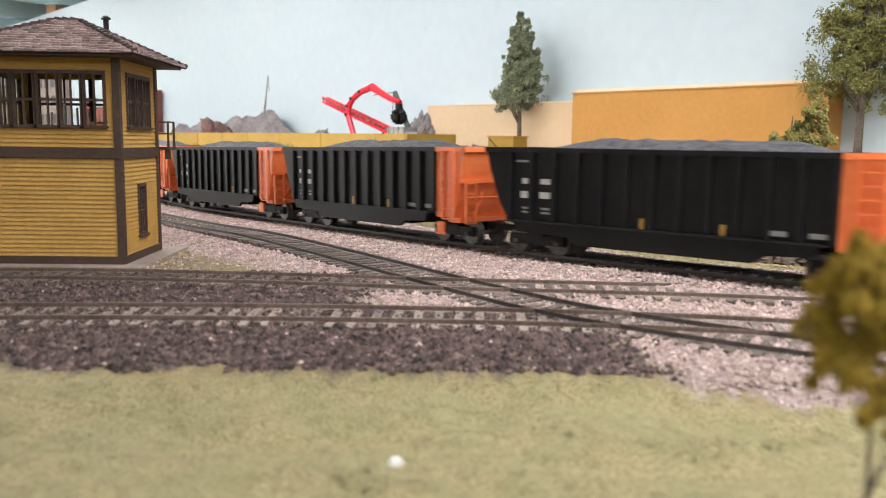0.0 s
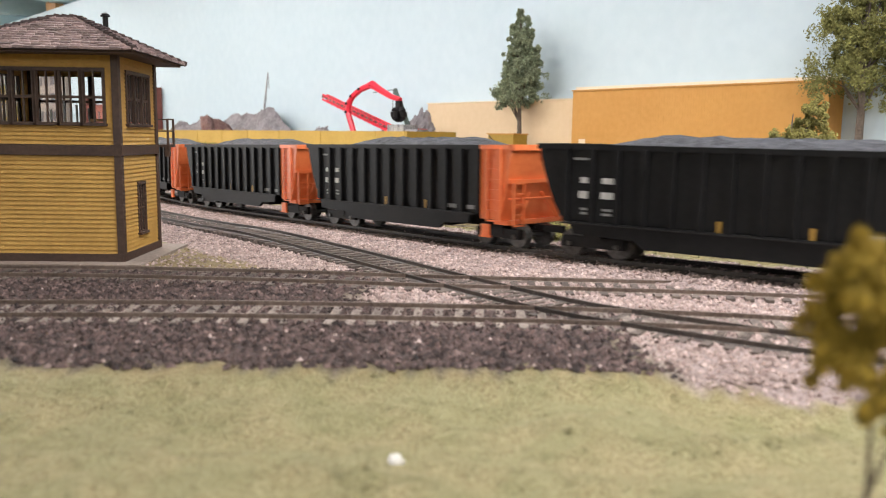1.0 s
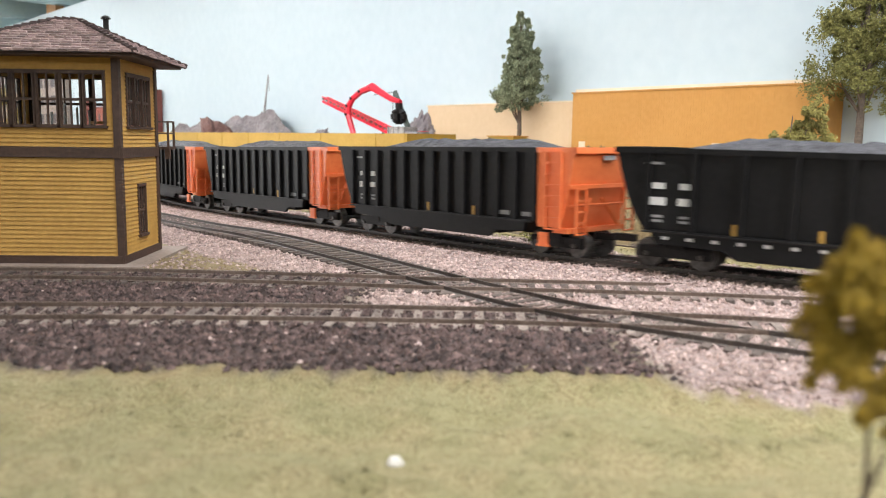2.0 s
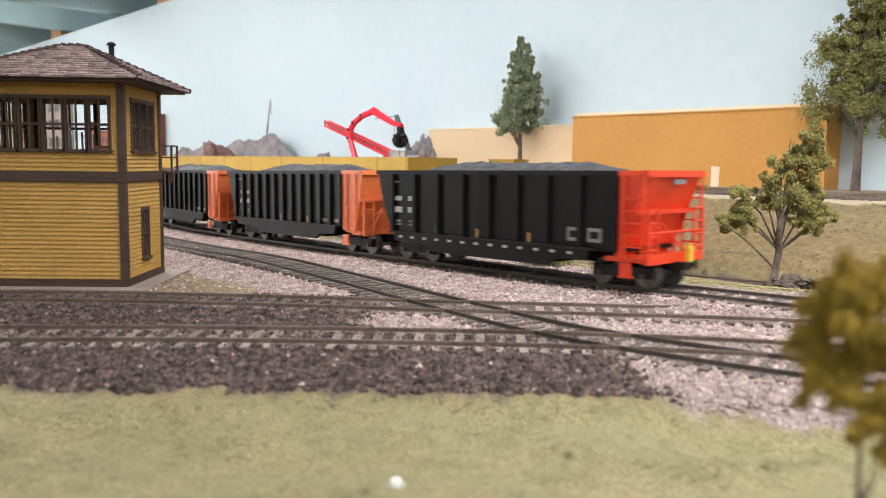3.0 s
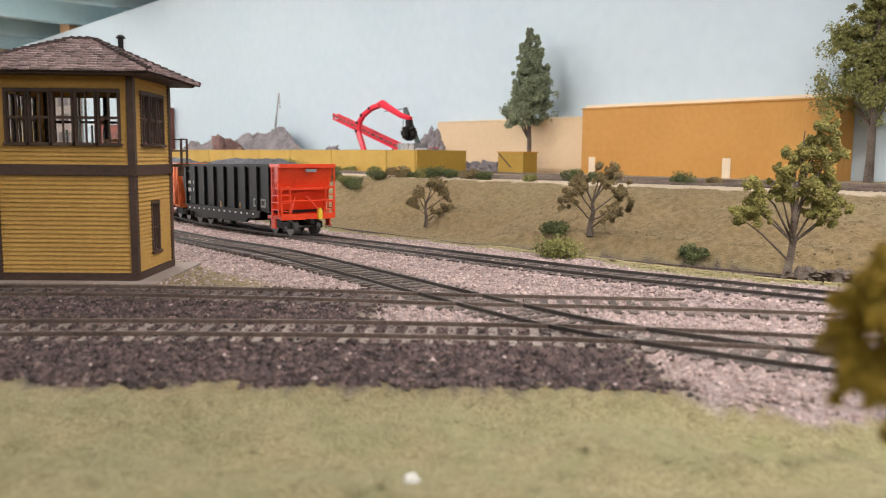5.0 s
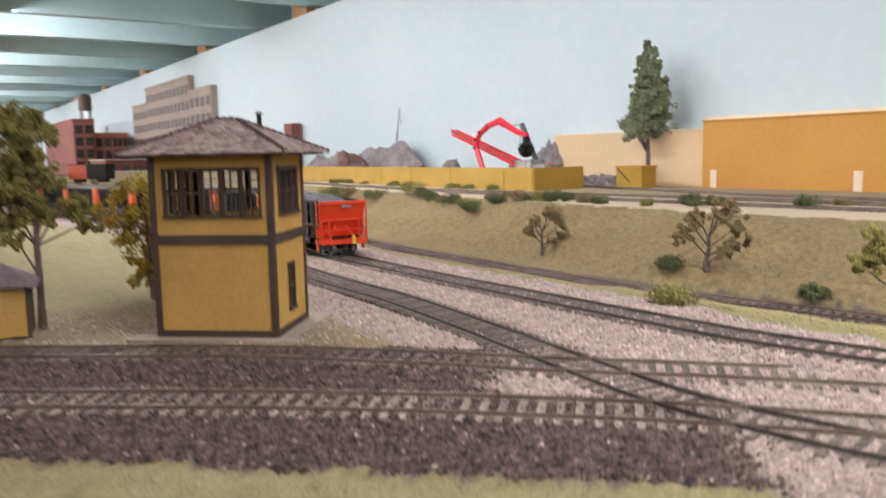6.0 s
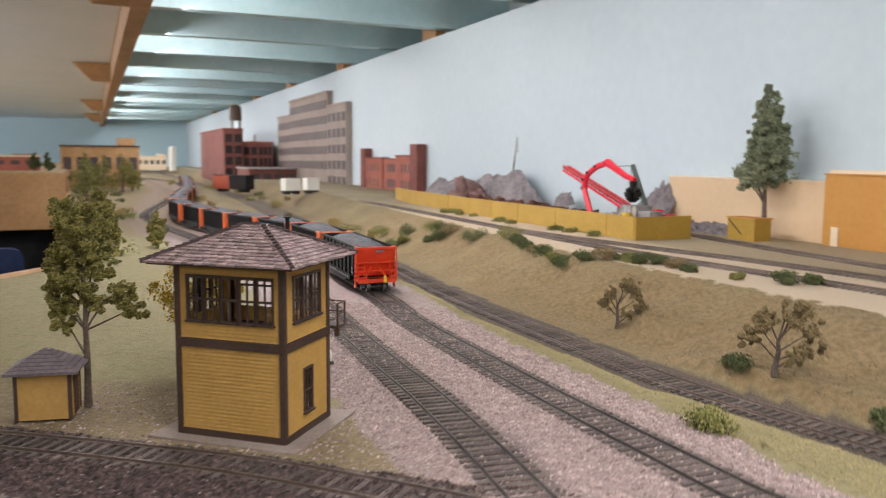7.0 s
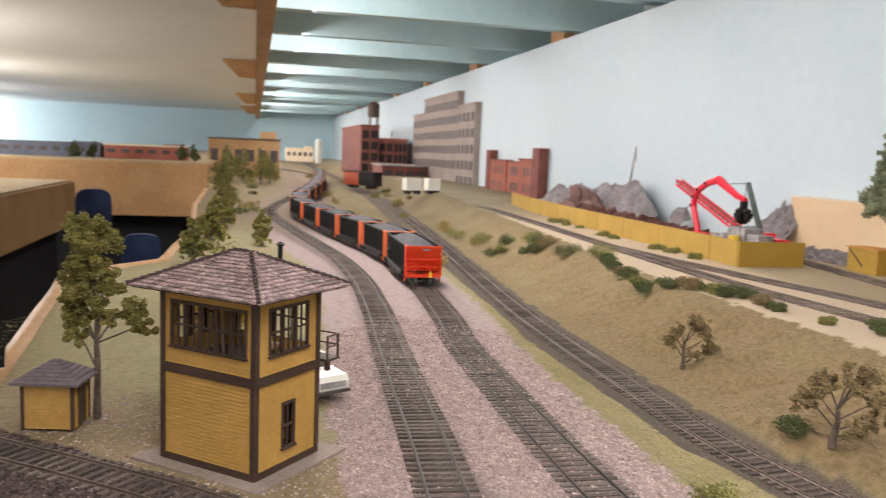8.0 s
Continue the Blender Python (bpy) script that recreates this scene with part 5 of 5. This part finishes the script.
# ---- far end and the other benches ----
def far_building(name, label, u, v, z, w, d, h, wall, trim):
    f = flat(name, label, "building", u, v, z, "far buildings")
    Shape().box(0, w, 0, d, 0, h).to("wall", wall, f)
    Shape().box(-0.3, w + 0.3, -0.3, d + 0.3, h, h + 0.6).to("roof_edge", trim, f)
    n = max(3, int(d / 4))
    for i in range(n):
        y = d * (i + 0.5) / n
        Shape().box(w, w + 0.1, y - d * 0.3 / n, y + d * 0.3 / n, h * 0.45, h * 0.75).to("window", M_PANE, f)
    Shape().box(1, w - 1, d * 0.72, d * 0.95, h + 0.6, h + h * 0.22).to("roof_house", wall, f)
    return f


far_building("cream_depot", "small cream building with dark windows far down the layout", 640, 24, 2, 16, 21.5, 10, M_CREAM, M_TAN)
sil = flat("white_silo", "white cylindrical silo far down the layout", "silo", 585, 46.4, 2, "far buildings")
Shape().tube((0, 0, 0), (0, 0, 17), 2.6, n=20).tube((0, 0, 17), (0, 0, 18), 2.6, 0.6, n=20).to("drum", M_CAR, sil)


def bench(name, label, u0, u1, v0, v1, top, deep):
    b = base(name, (0, 0, 0), label, "layout bench", "other benches", TURN)
    Shape().box(-u1, -u0, v0, v1, top - deep, top).to("fascia_board", M_FASCIA, b)
    Shape().box(-u1 + 1, -u0 - 1, v0 + 1, v1 - 1, top + 0.02, top + 0.5).to("scenic_top", M_GROUNDTAN, b)
    Shape().box(-u1 + 4, -u0 - 4, v0 + 4, v1 - 4, -110, top - deep).to("skirt", M_VOID, b)
    return b


M_SLATE = mat("blue_grey_shed_paint", (0.07, 0.085, 0.115), (0.12, 0.135, 0.17), 200, 0.7, 0.1)
M_GROUNDTAN = mat("tan_scenic_cover", (0.36, 0.27, 0.15), (0.50, 0.40, 0.25), 300, 0.95, 0.4, big=20)
bench("peninsula_bench", "plywood fronted layout bench across the aisle", 240, 640, -130, -15, 7.0, 17)
bench("side_bench", "long plywood fronted layout bench along the aisle", 20, 205, -150, -48, 2.0, 11.5)
far_building("tan_station", "long tan building with roof house on the far bench", 314, -18, 0.3, 14, 27.6, 15.5, M_FASCIA, M_BROWN)
far_building("brick_row", "low red and cream row of shops on the far bench", 274, -50, 7.5, 12, 26.6, 4.4, M_BRICK, M_CREAM)
far_building("grey_train_shed", "long blue grey shed on the side bench", 278, -84, 7.5, 12, 32, 4.3, M_SLATE, M_SLATE)
for p_, r_, z_ in (((-169.6, 128.6), 4.7, -100.0), ((-136.9, 116.1), 4.6, -109.0)):
    ch = base("office_chair", (p_[0], p_[1], -110), "dark blue padded office chair in the dark aisle", "chair", "aisle chairs", TURN + 100)
    arc = [(r_ * math.copysign(abs(math.cos(a * math.pi / 12)) ** 0.6, math.cos(a * math.pi / 12)), z_ + 210.0 + 4.0 * math.sin(a * math.pi / 12) ** 0.7 - 4.0) for a in range(13)]
    Shape().prism([(-r_, z_ + 196.0), (r_, z_ + 196.0)] + arc, -1.2, 1.2).to("backrest", M_BLUE, ch)
    Shape().lump((0, -6, z_ + 188), 6.5, 0.05, 0.3, 14, 8).to("seat", M_BLUE, ch)
    Shape().tube((0, -3, 5), (0, -3, z_ + 188), 1.2, n=10).tube((0, 0, z_ + 186), (0, 0, z_ + 200), 0.8, n=8).to("post", M_FRAME, ch)
    for a_ in range(5):
        t_ = a_ * math.tau / 5
        Shape().tube((0, -3, 8), (16 * math.cos(t_), -3 + 16 * math.sin(t_), 3), 1.4, 1.0).to("leg", M_FRAME, ch)


# ---- trees and bushes ----
def tree(name, place, label, h, foliage, clumps, flake, dens, trunk_r, bare=0.35, lean=(0, 0), wob=0.04, low=0.8, rz=0.0):
    """A tapered trunk with limbs, and a crown of leaf clumps: clumps are (dx, dy, height share, radius)."""
    t = base(name, place, label, "tree", "layout trees", rz)
    wood = Shape()
    pts = [Vector((lean[0] * f + wob * h * wobble(f * 9, place[0], 3, 2.0), lean[1] * f + wob * h * wobble(f * 9, place[1], 3, 5.0), h * 0.93 * f)) for f in (0, 0.12, 0.25, 0.4, 0.55, 0.7, 0.85, 1.0)]
    wood.path(pts, [trunk_r * w for w in (1.35, 1.05, 0.95, 0.8, 0.65, 0.45, 0.3, 0.12)], 8)
    crown = Shape()
    for dx, dy, f, r in clumps:
        c = Vector((dx + lean[0] * f, dy + lean[1] * f, h * f))
        k = min(7, max(1, int(f * 7 * low)))
        root = pts[k] if pts[k].z < c.z else pts[max(1, k - 1)]
        mid = root.lerp(c, 0.55) + Vector((0, 0, 0.06 * h * random.uniform(-0.5, 1)))
        Shape().path([root, mid, c], [trunk_r * 0.36, trunk_r * 0.24, trunk_r * 0.08], 5).to("limb", M_TRUNK, t)
        for _ in range(15):
            o = Vector([max(-1.5, min(1.5, random.gauss(0, w))) for w in (1, 1, 0.85)]) * r * 0.62
            crown.flakes(c + o, r * random.uniform(0.2, 0.5), int(dens * random.uniform(0.3, 0.75)), flake, 1.05)
    wood.to("trunk", M_TRUNK, t)
    crown.to("crown", foliage, t)
    return t


def bush(place, r, foliage, label, squash=0.75, flake=0.07, dens=120, lumps=11):
    b = base("bush", place, label, "bush", "layout bushes")
    s = Shape()
    for _ in range(lumps):
        a, q = random.random() * math.tau, r * random.random() ** 0.5 * 0.75
        s.flakes((q * math.cos(a), q * math.sin(a), r * squash * random.uniform(0.25, 0.8)), r * random.uniform(0.38, 0.6), dens, flake, 0.85)
    s.to("foliage", foliage, b)
    Shape().path([(0, 0, -0.1), (0.05 * r, 0, r * squash * 0.5)], [0.06 * r, 0.02 * r], 5).to("stem", M_TRUNK, b)
    return b


def land(x, y, dz=0.0):
    return (x, y, height(x, y) + dz)


def cone_clumps(h, n, width, lo=0.3, top=1.0):
    out = []
    for i in range(n):
        f = lo + (top - lo) * i / (n - 1)
        reach = width * (1 - 0.72 * ((f - lo) / (top - lo)) ** 1.1) * random.uniform(0.75, 1.1)
        for _ in range(3 if f < 0.85 else 1):
            a = random.random() * math.tau
            out.append((reach * 0.7 * math.cos(a), reach * 0.7 * math.sin(a), f, reach * random.uniform(0.5, 0.75)))
    return out


random.seed(11)
tree("tall_conifer", wp(42.1, 68.6, 2.6), "tall grey green conifer before the tan warehouse", 18.6, L_PINE, cone_clumps(18.6, 16, 2.7, 0.42), 0.12, 170, 0.3, wob=0.008, low=0.97)
tree("tall_conifer", wp(-0.8, 68.0, 2.6), "tall olive green tree beside the ochre warehouse", 22, L_OLIVE, cone_clumps(22, 13, 4.0, 0.36), 0.12, 150, 0.36, wob=0.012, low=0.95)
tree("spreading_tree", (-12.15, 2.1, -0.1), "olive foliage tree with bare grey trunk beside the shed", 10.4, L_GOLD,
     [(-0.5, 0, 0.93, 0.8), (0.35, 0.2, 0.9, 0.75), (0.1, -0.3, 0.8, 0.85), (-0.8, 0.1, 0.76, 0.8), (-0.9, -0.2, 0.64, 0.75), (-1.05, 0, 0.52, 0.65), (-1.1, 0, 0.42, 0.5), (1.6, 0.6, 0.54, 0.65), (2.2, 0.7, 0.47, 0.55), (0.4, 0.1, 0.5, 0.5), (0.7, 0.3, 0.68, 0.6), (-0.2, 0.3, 0.7, 0.8), (-0.5, -0.3, 0.85, 0.8), (-0.9, 0.2, 0.46, 0.5), (-1.2, 0.1, 0.58, 0.6), (-0.2, 0, 0.6, 0.7), (0.1, 0.1, 0.86, 0.9)], 0.06, 300, 0.17, low=1.0, wob=0.02, rz=20)
tree("spreading_tree", (-10.2, 9.0, 0.0), "golden green tree close behind the signal tower", 6.6, L_YELLOW,
     [(0, 0, 0.9, 1.2), (-1.1, 0, 0.75, 1.2), (0.8, 0, 0.72, 1.2), (-0.6, 0.2, 0.5, 1.3), (0.6, 0.2, 0.42, 1.1), (-0.4, 0, 0.25, 0.9)], 0.075, 170, 0.2)
for x_, y_, h_, s_ in ((10.9, 33.1, 3.6, 0.6), (21.1, 18.7, 4.2, 0.78)):
    q_ = land(x_, y_)
    tree("gnarled_tree", q_, "small gnarled tree with sparse dry brown foliage on the bank", h_, L_DRY,
         [(-2.1 * s_, 0, 0.55, 0.75 * s_), (-1.3 * s_, 0.3, 0.8, 0.7 * s_), (0.2, 0, 0.95, 0.8 * s_), (1.2 * s_, 0.2, 0.9, 0.85 * s_), (2.0 * s_, 0, 0.68, 0.75 * s_), (2.3 * s_, 0.2, 0.42, 0.65 * s_), (1.2 * s_, -0.4, 0.36, 0.7 * s_), (-1.6 * s_, -0.3, 0.72, 0.6 * s_)], 0.06, 190, 0.15 * s_ + 0.05, lean=(0.4, 0), wob=0.13, low=0.75)
tree("gnarled_oak", land(27.6, 5.6), "olive gold oak with pale branching trunks on the bank", 7.3, L_GOLD,
     [(1.2, 0, 0.97, 0.45), (1.0, 0.2, 0.88, 0.6), (1.35, 0, 0.79, 0.6), (0.4, 0, 0.83, 0.55), (-0.1, 0.1, 0.74, 0.55), (0.8, 0.2, 0.7, 0.7), (-0.6, 0, 0.66, 0.5), (-1.7, 0.1, 0.56, 0.6), (-2.2, 0, 0.47, 0.6), (-2.4, 0.1, 0.39, 0.42), (-1.6, 0.2, 0.43, 0.55), (-0.7, 0, 0.55, 0.5), (0.3, -0.2, 0.58, 0.6), (1.2, 0, 0.56, 0.65), (2.0, 0.2, 0.48, 0.5), (1.5, -0.2, 0.42, 0.5), (0.8, 0, 0.45, 0.45)], 0.055, 260, 0.17, lean=(0.3, 0), wob=0.07, low=0.7)
s_ = Shape()
for k_ in range(7):
    s_.lump((k_ * 0.42 - 0.4, 0.2 * math.sin(k_), 0.25), random.uniform(0.3, 0.5), 0.5, 0.8)
ob_ = s_.to("tree_root", M_TRUNK)
ob_.matrix_world = Matrix.Translation(Vector(land(28.3, 5.3)) * CM)
tagged(ob_, "dark gnarled root mass at the foot of the oak", "root")
tree("near_shrub", (15.08, -24.3, -0.5), "olive gold shrub close to the front edge", 4.7, L_YELLOW,
     [(-0.3, 0, 0.90, 0.22), (-0.42, 0.1, 0.83, 0.22), (-0.15, 0, 0.95, 0.2), (-0.36, -0.1, 0.76, 0.2), (0.1, 0.1, 0.94, 0.25), (-0.1, 0, 0.86, 0.28), (0.2, 0, 0.86, 0.28), (-0.1, 0.1, 0.77, 0.28), (0.3, 0.2, 0.78, 0.28), (0.3, 0, 0.7, 0.25), (0.1, -0.1, 0.68, 0.22)], 0.035, 150, 0.04, wob=0.01, low=1.0)

BUSHES = [(-18, 79, 1.5, L_BUSH), (-21, 83, 1.5, L_OLIVE), (-26, 87, 1.5, L_BUSH), (-33, 93, 1.6, L_OLIVE), (-42, 101, 1.7, L_OLIVE), (-50, 112, 1.8, L_STRAW),
          (32.0, 35.0, 0.85, L_BUSH), (35.0, 36.5, 0.6, L_DRY), (19.2, 20.3, 0.75, L_BUSH), (26.1, 14.0, 0.7, L_BUSH), (17.7, 8.1, 1.0, L_OLIVE), (12.6, 34.5, 0.4, L_DRY)]
for x_, y_, r_, f_ in BUSHES:
    bush(land(x_, y_, -0.05), r_ * 1.3, f_, {L_BUSH: "low deep green bush on the bank", L_OLIVE: "low olive bush on the bank", L_DRY: "dry brown bush on the bank", L_STRAW: "straw coloured bush on the bank"}[f_])
RIM = [(79.8, 33.7, 1.1), (79.1, 35.3, 0.9), (71.1, 35.8, 0.9), (70, 37.1, 1.0), (69.4, 38.6, 1.2), (60, 37.6, 1.3), (52.1, 38.5, 1.5), (49, 38.3, 0.9), (46.5, 37.4, 0.8), (43.5, 36.9, 0.6), (40.4, 36.3, 1.0), (37.6, 36.2, 0.7), (36.1, 36.0, 1.0), (33.2, 36.9, 0.9), (31.4, 37.9, 0.9), (30.5, 39.1, 0.6), (28.6, 39.0, 0.8), (27.1, 39.0, 0.9), (26.3, 40.2, 0.7), (23.3, 39.7, 0.8), (21.2, 39.5, 0.6), (16.2, 40.2, 0.5), (13.0, 42.0, 0.85), (12.0, 44.0, 0.7)]
for k_, (u_, v_, r_) in enumerate(RIM):
    p_ = wp(u_, v_)
    f_ = (L_BUSH, L_OLIVE, L_BUSH, L_BUSH, L_DRY)[k_ % 5]
    bush(land(p_.x, p_.y, -0.05), r_ * 1.3, f_, {L_BUSH: "low deep green bush on the bank", L_OLIVE: "low olive bush on the bank", L_DRY: "dry brown bush on the bank"}[f_], 0.85)
for u_, v_, r_ in ((114.3, 54.5, 1.0), (96.4, 51.4, 1.0), (87.4, 50.8, 0.8), (61, 50.7, 0.9), (57.6, 50.8, 0.9), (51.4, 50.2, 1.0), (60, 49.6, 1.0), (57, 49.9, 0.8), (72, 49.4, 0.9), (76, 49.6, 1.1), (92, 49.8, 1.0), (97, 50, 1.2)):
    bush(tuple(wp(u_, v_, 2.6)), r_, L_OLIVE, "low olive bush along the board fence")
random.seed(5)
for k_ in range(46):
    u_ = random.uniform(62, 330)
    v_ = random.choice((random.uniform(20.5, 24), random.uniform(33, 43), random.uniform(-9, 0)))
    p_ = wp(u_, v_)
    bush(land(p_.x, p_.y, -0.1), random.uniform(1.0, 2.6), random.choice((L_OLIVE, L_STRAW, L_GOLD, L_DRY, L_BUSH)), "scenic bush far along the layout", 0.7, 0.16, 30, 6)
for u_, v_, h_ in ((64, -7, 5), (84, -6, 6), (90, 1, 5), (118, -6, 7), (150, -6, 7), (205, -9, 9), (252, -10, 12), (258, -4, 11), (255, 2, 12), (262, 5, 9), (360, 4, 12)):
    p_ = wp(u_, v_)
    tree("far_tree", land(p_.x, p_.y), "olive tree far along the layout edge", h_, random.choice((L_OLIVE, L_GOLD, L_OLIVE)), cone_clumps(h_, 6, h_ * 0.3, 0.3), 0.2, 28, 0.25)
for u_, v_ in ((252, -20), (254, -52), (250, -57), (256, -24)):
    tree("far_tree", wp(u_, v_, 7.4), "green tree on the far bench", 5.5, L_BUSH, cone_clumps(5.5, 6, 1.6, 0.25), 0.2, 26, 0.2)


# ---- parked car and small things ----
def pickup():
    c = base("pickup_truck", (-6.5, 12.1, 0.03), "cream white pickup truck parked behind the tower", "car", rz=-24)
    Shape().prism([(-2.9, 0.42), (2.9, 0.42), (2.95, 1.05), (2.7, 1.32), (1.0, 1.4), (-2.9, 1.4)], -1.05, 1.05).to("body", M_CAR, c)
    Shape().prism([(-0.9, 1.4), (1.0, 1.4), (0.45, 2.12), (-0.75, 2.12)], -0.92, 0.92).to("cab", M_CAR, c)
    for y in (-0.93, 0.93):
        Shape().prism([(-0.7, 1.45), (0.75, 1.45), (0.38, 2.02), (-0.6, 2.02)], min(y, y * 1.01), max(y, y * 1.01)).to("side_window", M_PANE, c)
    Shape().poly([(1.02, -0.8, 1.42), (1.02, 0.8, 1.42), (0.5, 0.75, 2.08), (0.5, -0.75, 2.08)]).to("windscreen", M_PANE, c)
    Shape().box(2.93, 2.98, -0.8, 0.8, 0.72, 1.05).to("grille", M_GREY, c)
    Shape().box(2.9, 3.1, -1.05, 1.05, 0.42, 0.58).to("bumper", M_WHEEL, c)
    for x in (-1.9, 1.9):
        for y in (-0.95, 0.95):
            Shape().tube((x, y - 0.13, 0.4), (x, y + 0.13, 0.4), 0.4, n=16).to("wheel", M_TYRE, c)


pickup()
ob_ = Shape().lump((0, 0, 0), 0.14, 0.2, 0.8).to("pebble", M_PEBBLE)
ob_.matrix_world = Matrix.Translation(Vector((10.9, -18.3, height(10.9, -18.3) + 0.03)) * CM)
tagged(ob_, "single white pebble on the grass", "pebble")

# ---- pieces of the tower roof and the tracks ----
unit_ = Shape().box(-SHINGLE_WIDTH / 2, SHINGLE_WIDTH / 2, 0, 0.4, -0.03, 0.05).to("shingle", M_SHINGLE)
shingle_mesh = unit_.data
bpy.data.objects.remove(unit_)
for m_, p_ in SHINGLE_JOBS:
    ob_ = new("shingle", shingle_mesh)
    ob_.parent = p_
    m_ = m_.copy()
    m_.translation = m_.translation * CM
    ob_.matrix_local = m_
for m_, tie_, p_ in TIE_JOBS:
    ob_ = new("tie", tie_mesh(tie_))
    ob_.parent = p_
    m_ = m_.copy()
    m_.translation = m_.translation * CM
    ob_.matrix_local = m_


def motions():
    """The train runs away along the main line."""
    for k, car in enumerate(TRAIN):
        rows = [(i * 0.25, car_pose(train_place(i * 0.25) + k * CAR_PITCH)) for i in range(33)]
        walk(car, rows)


motions()
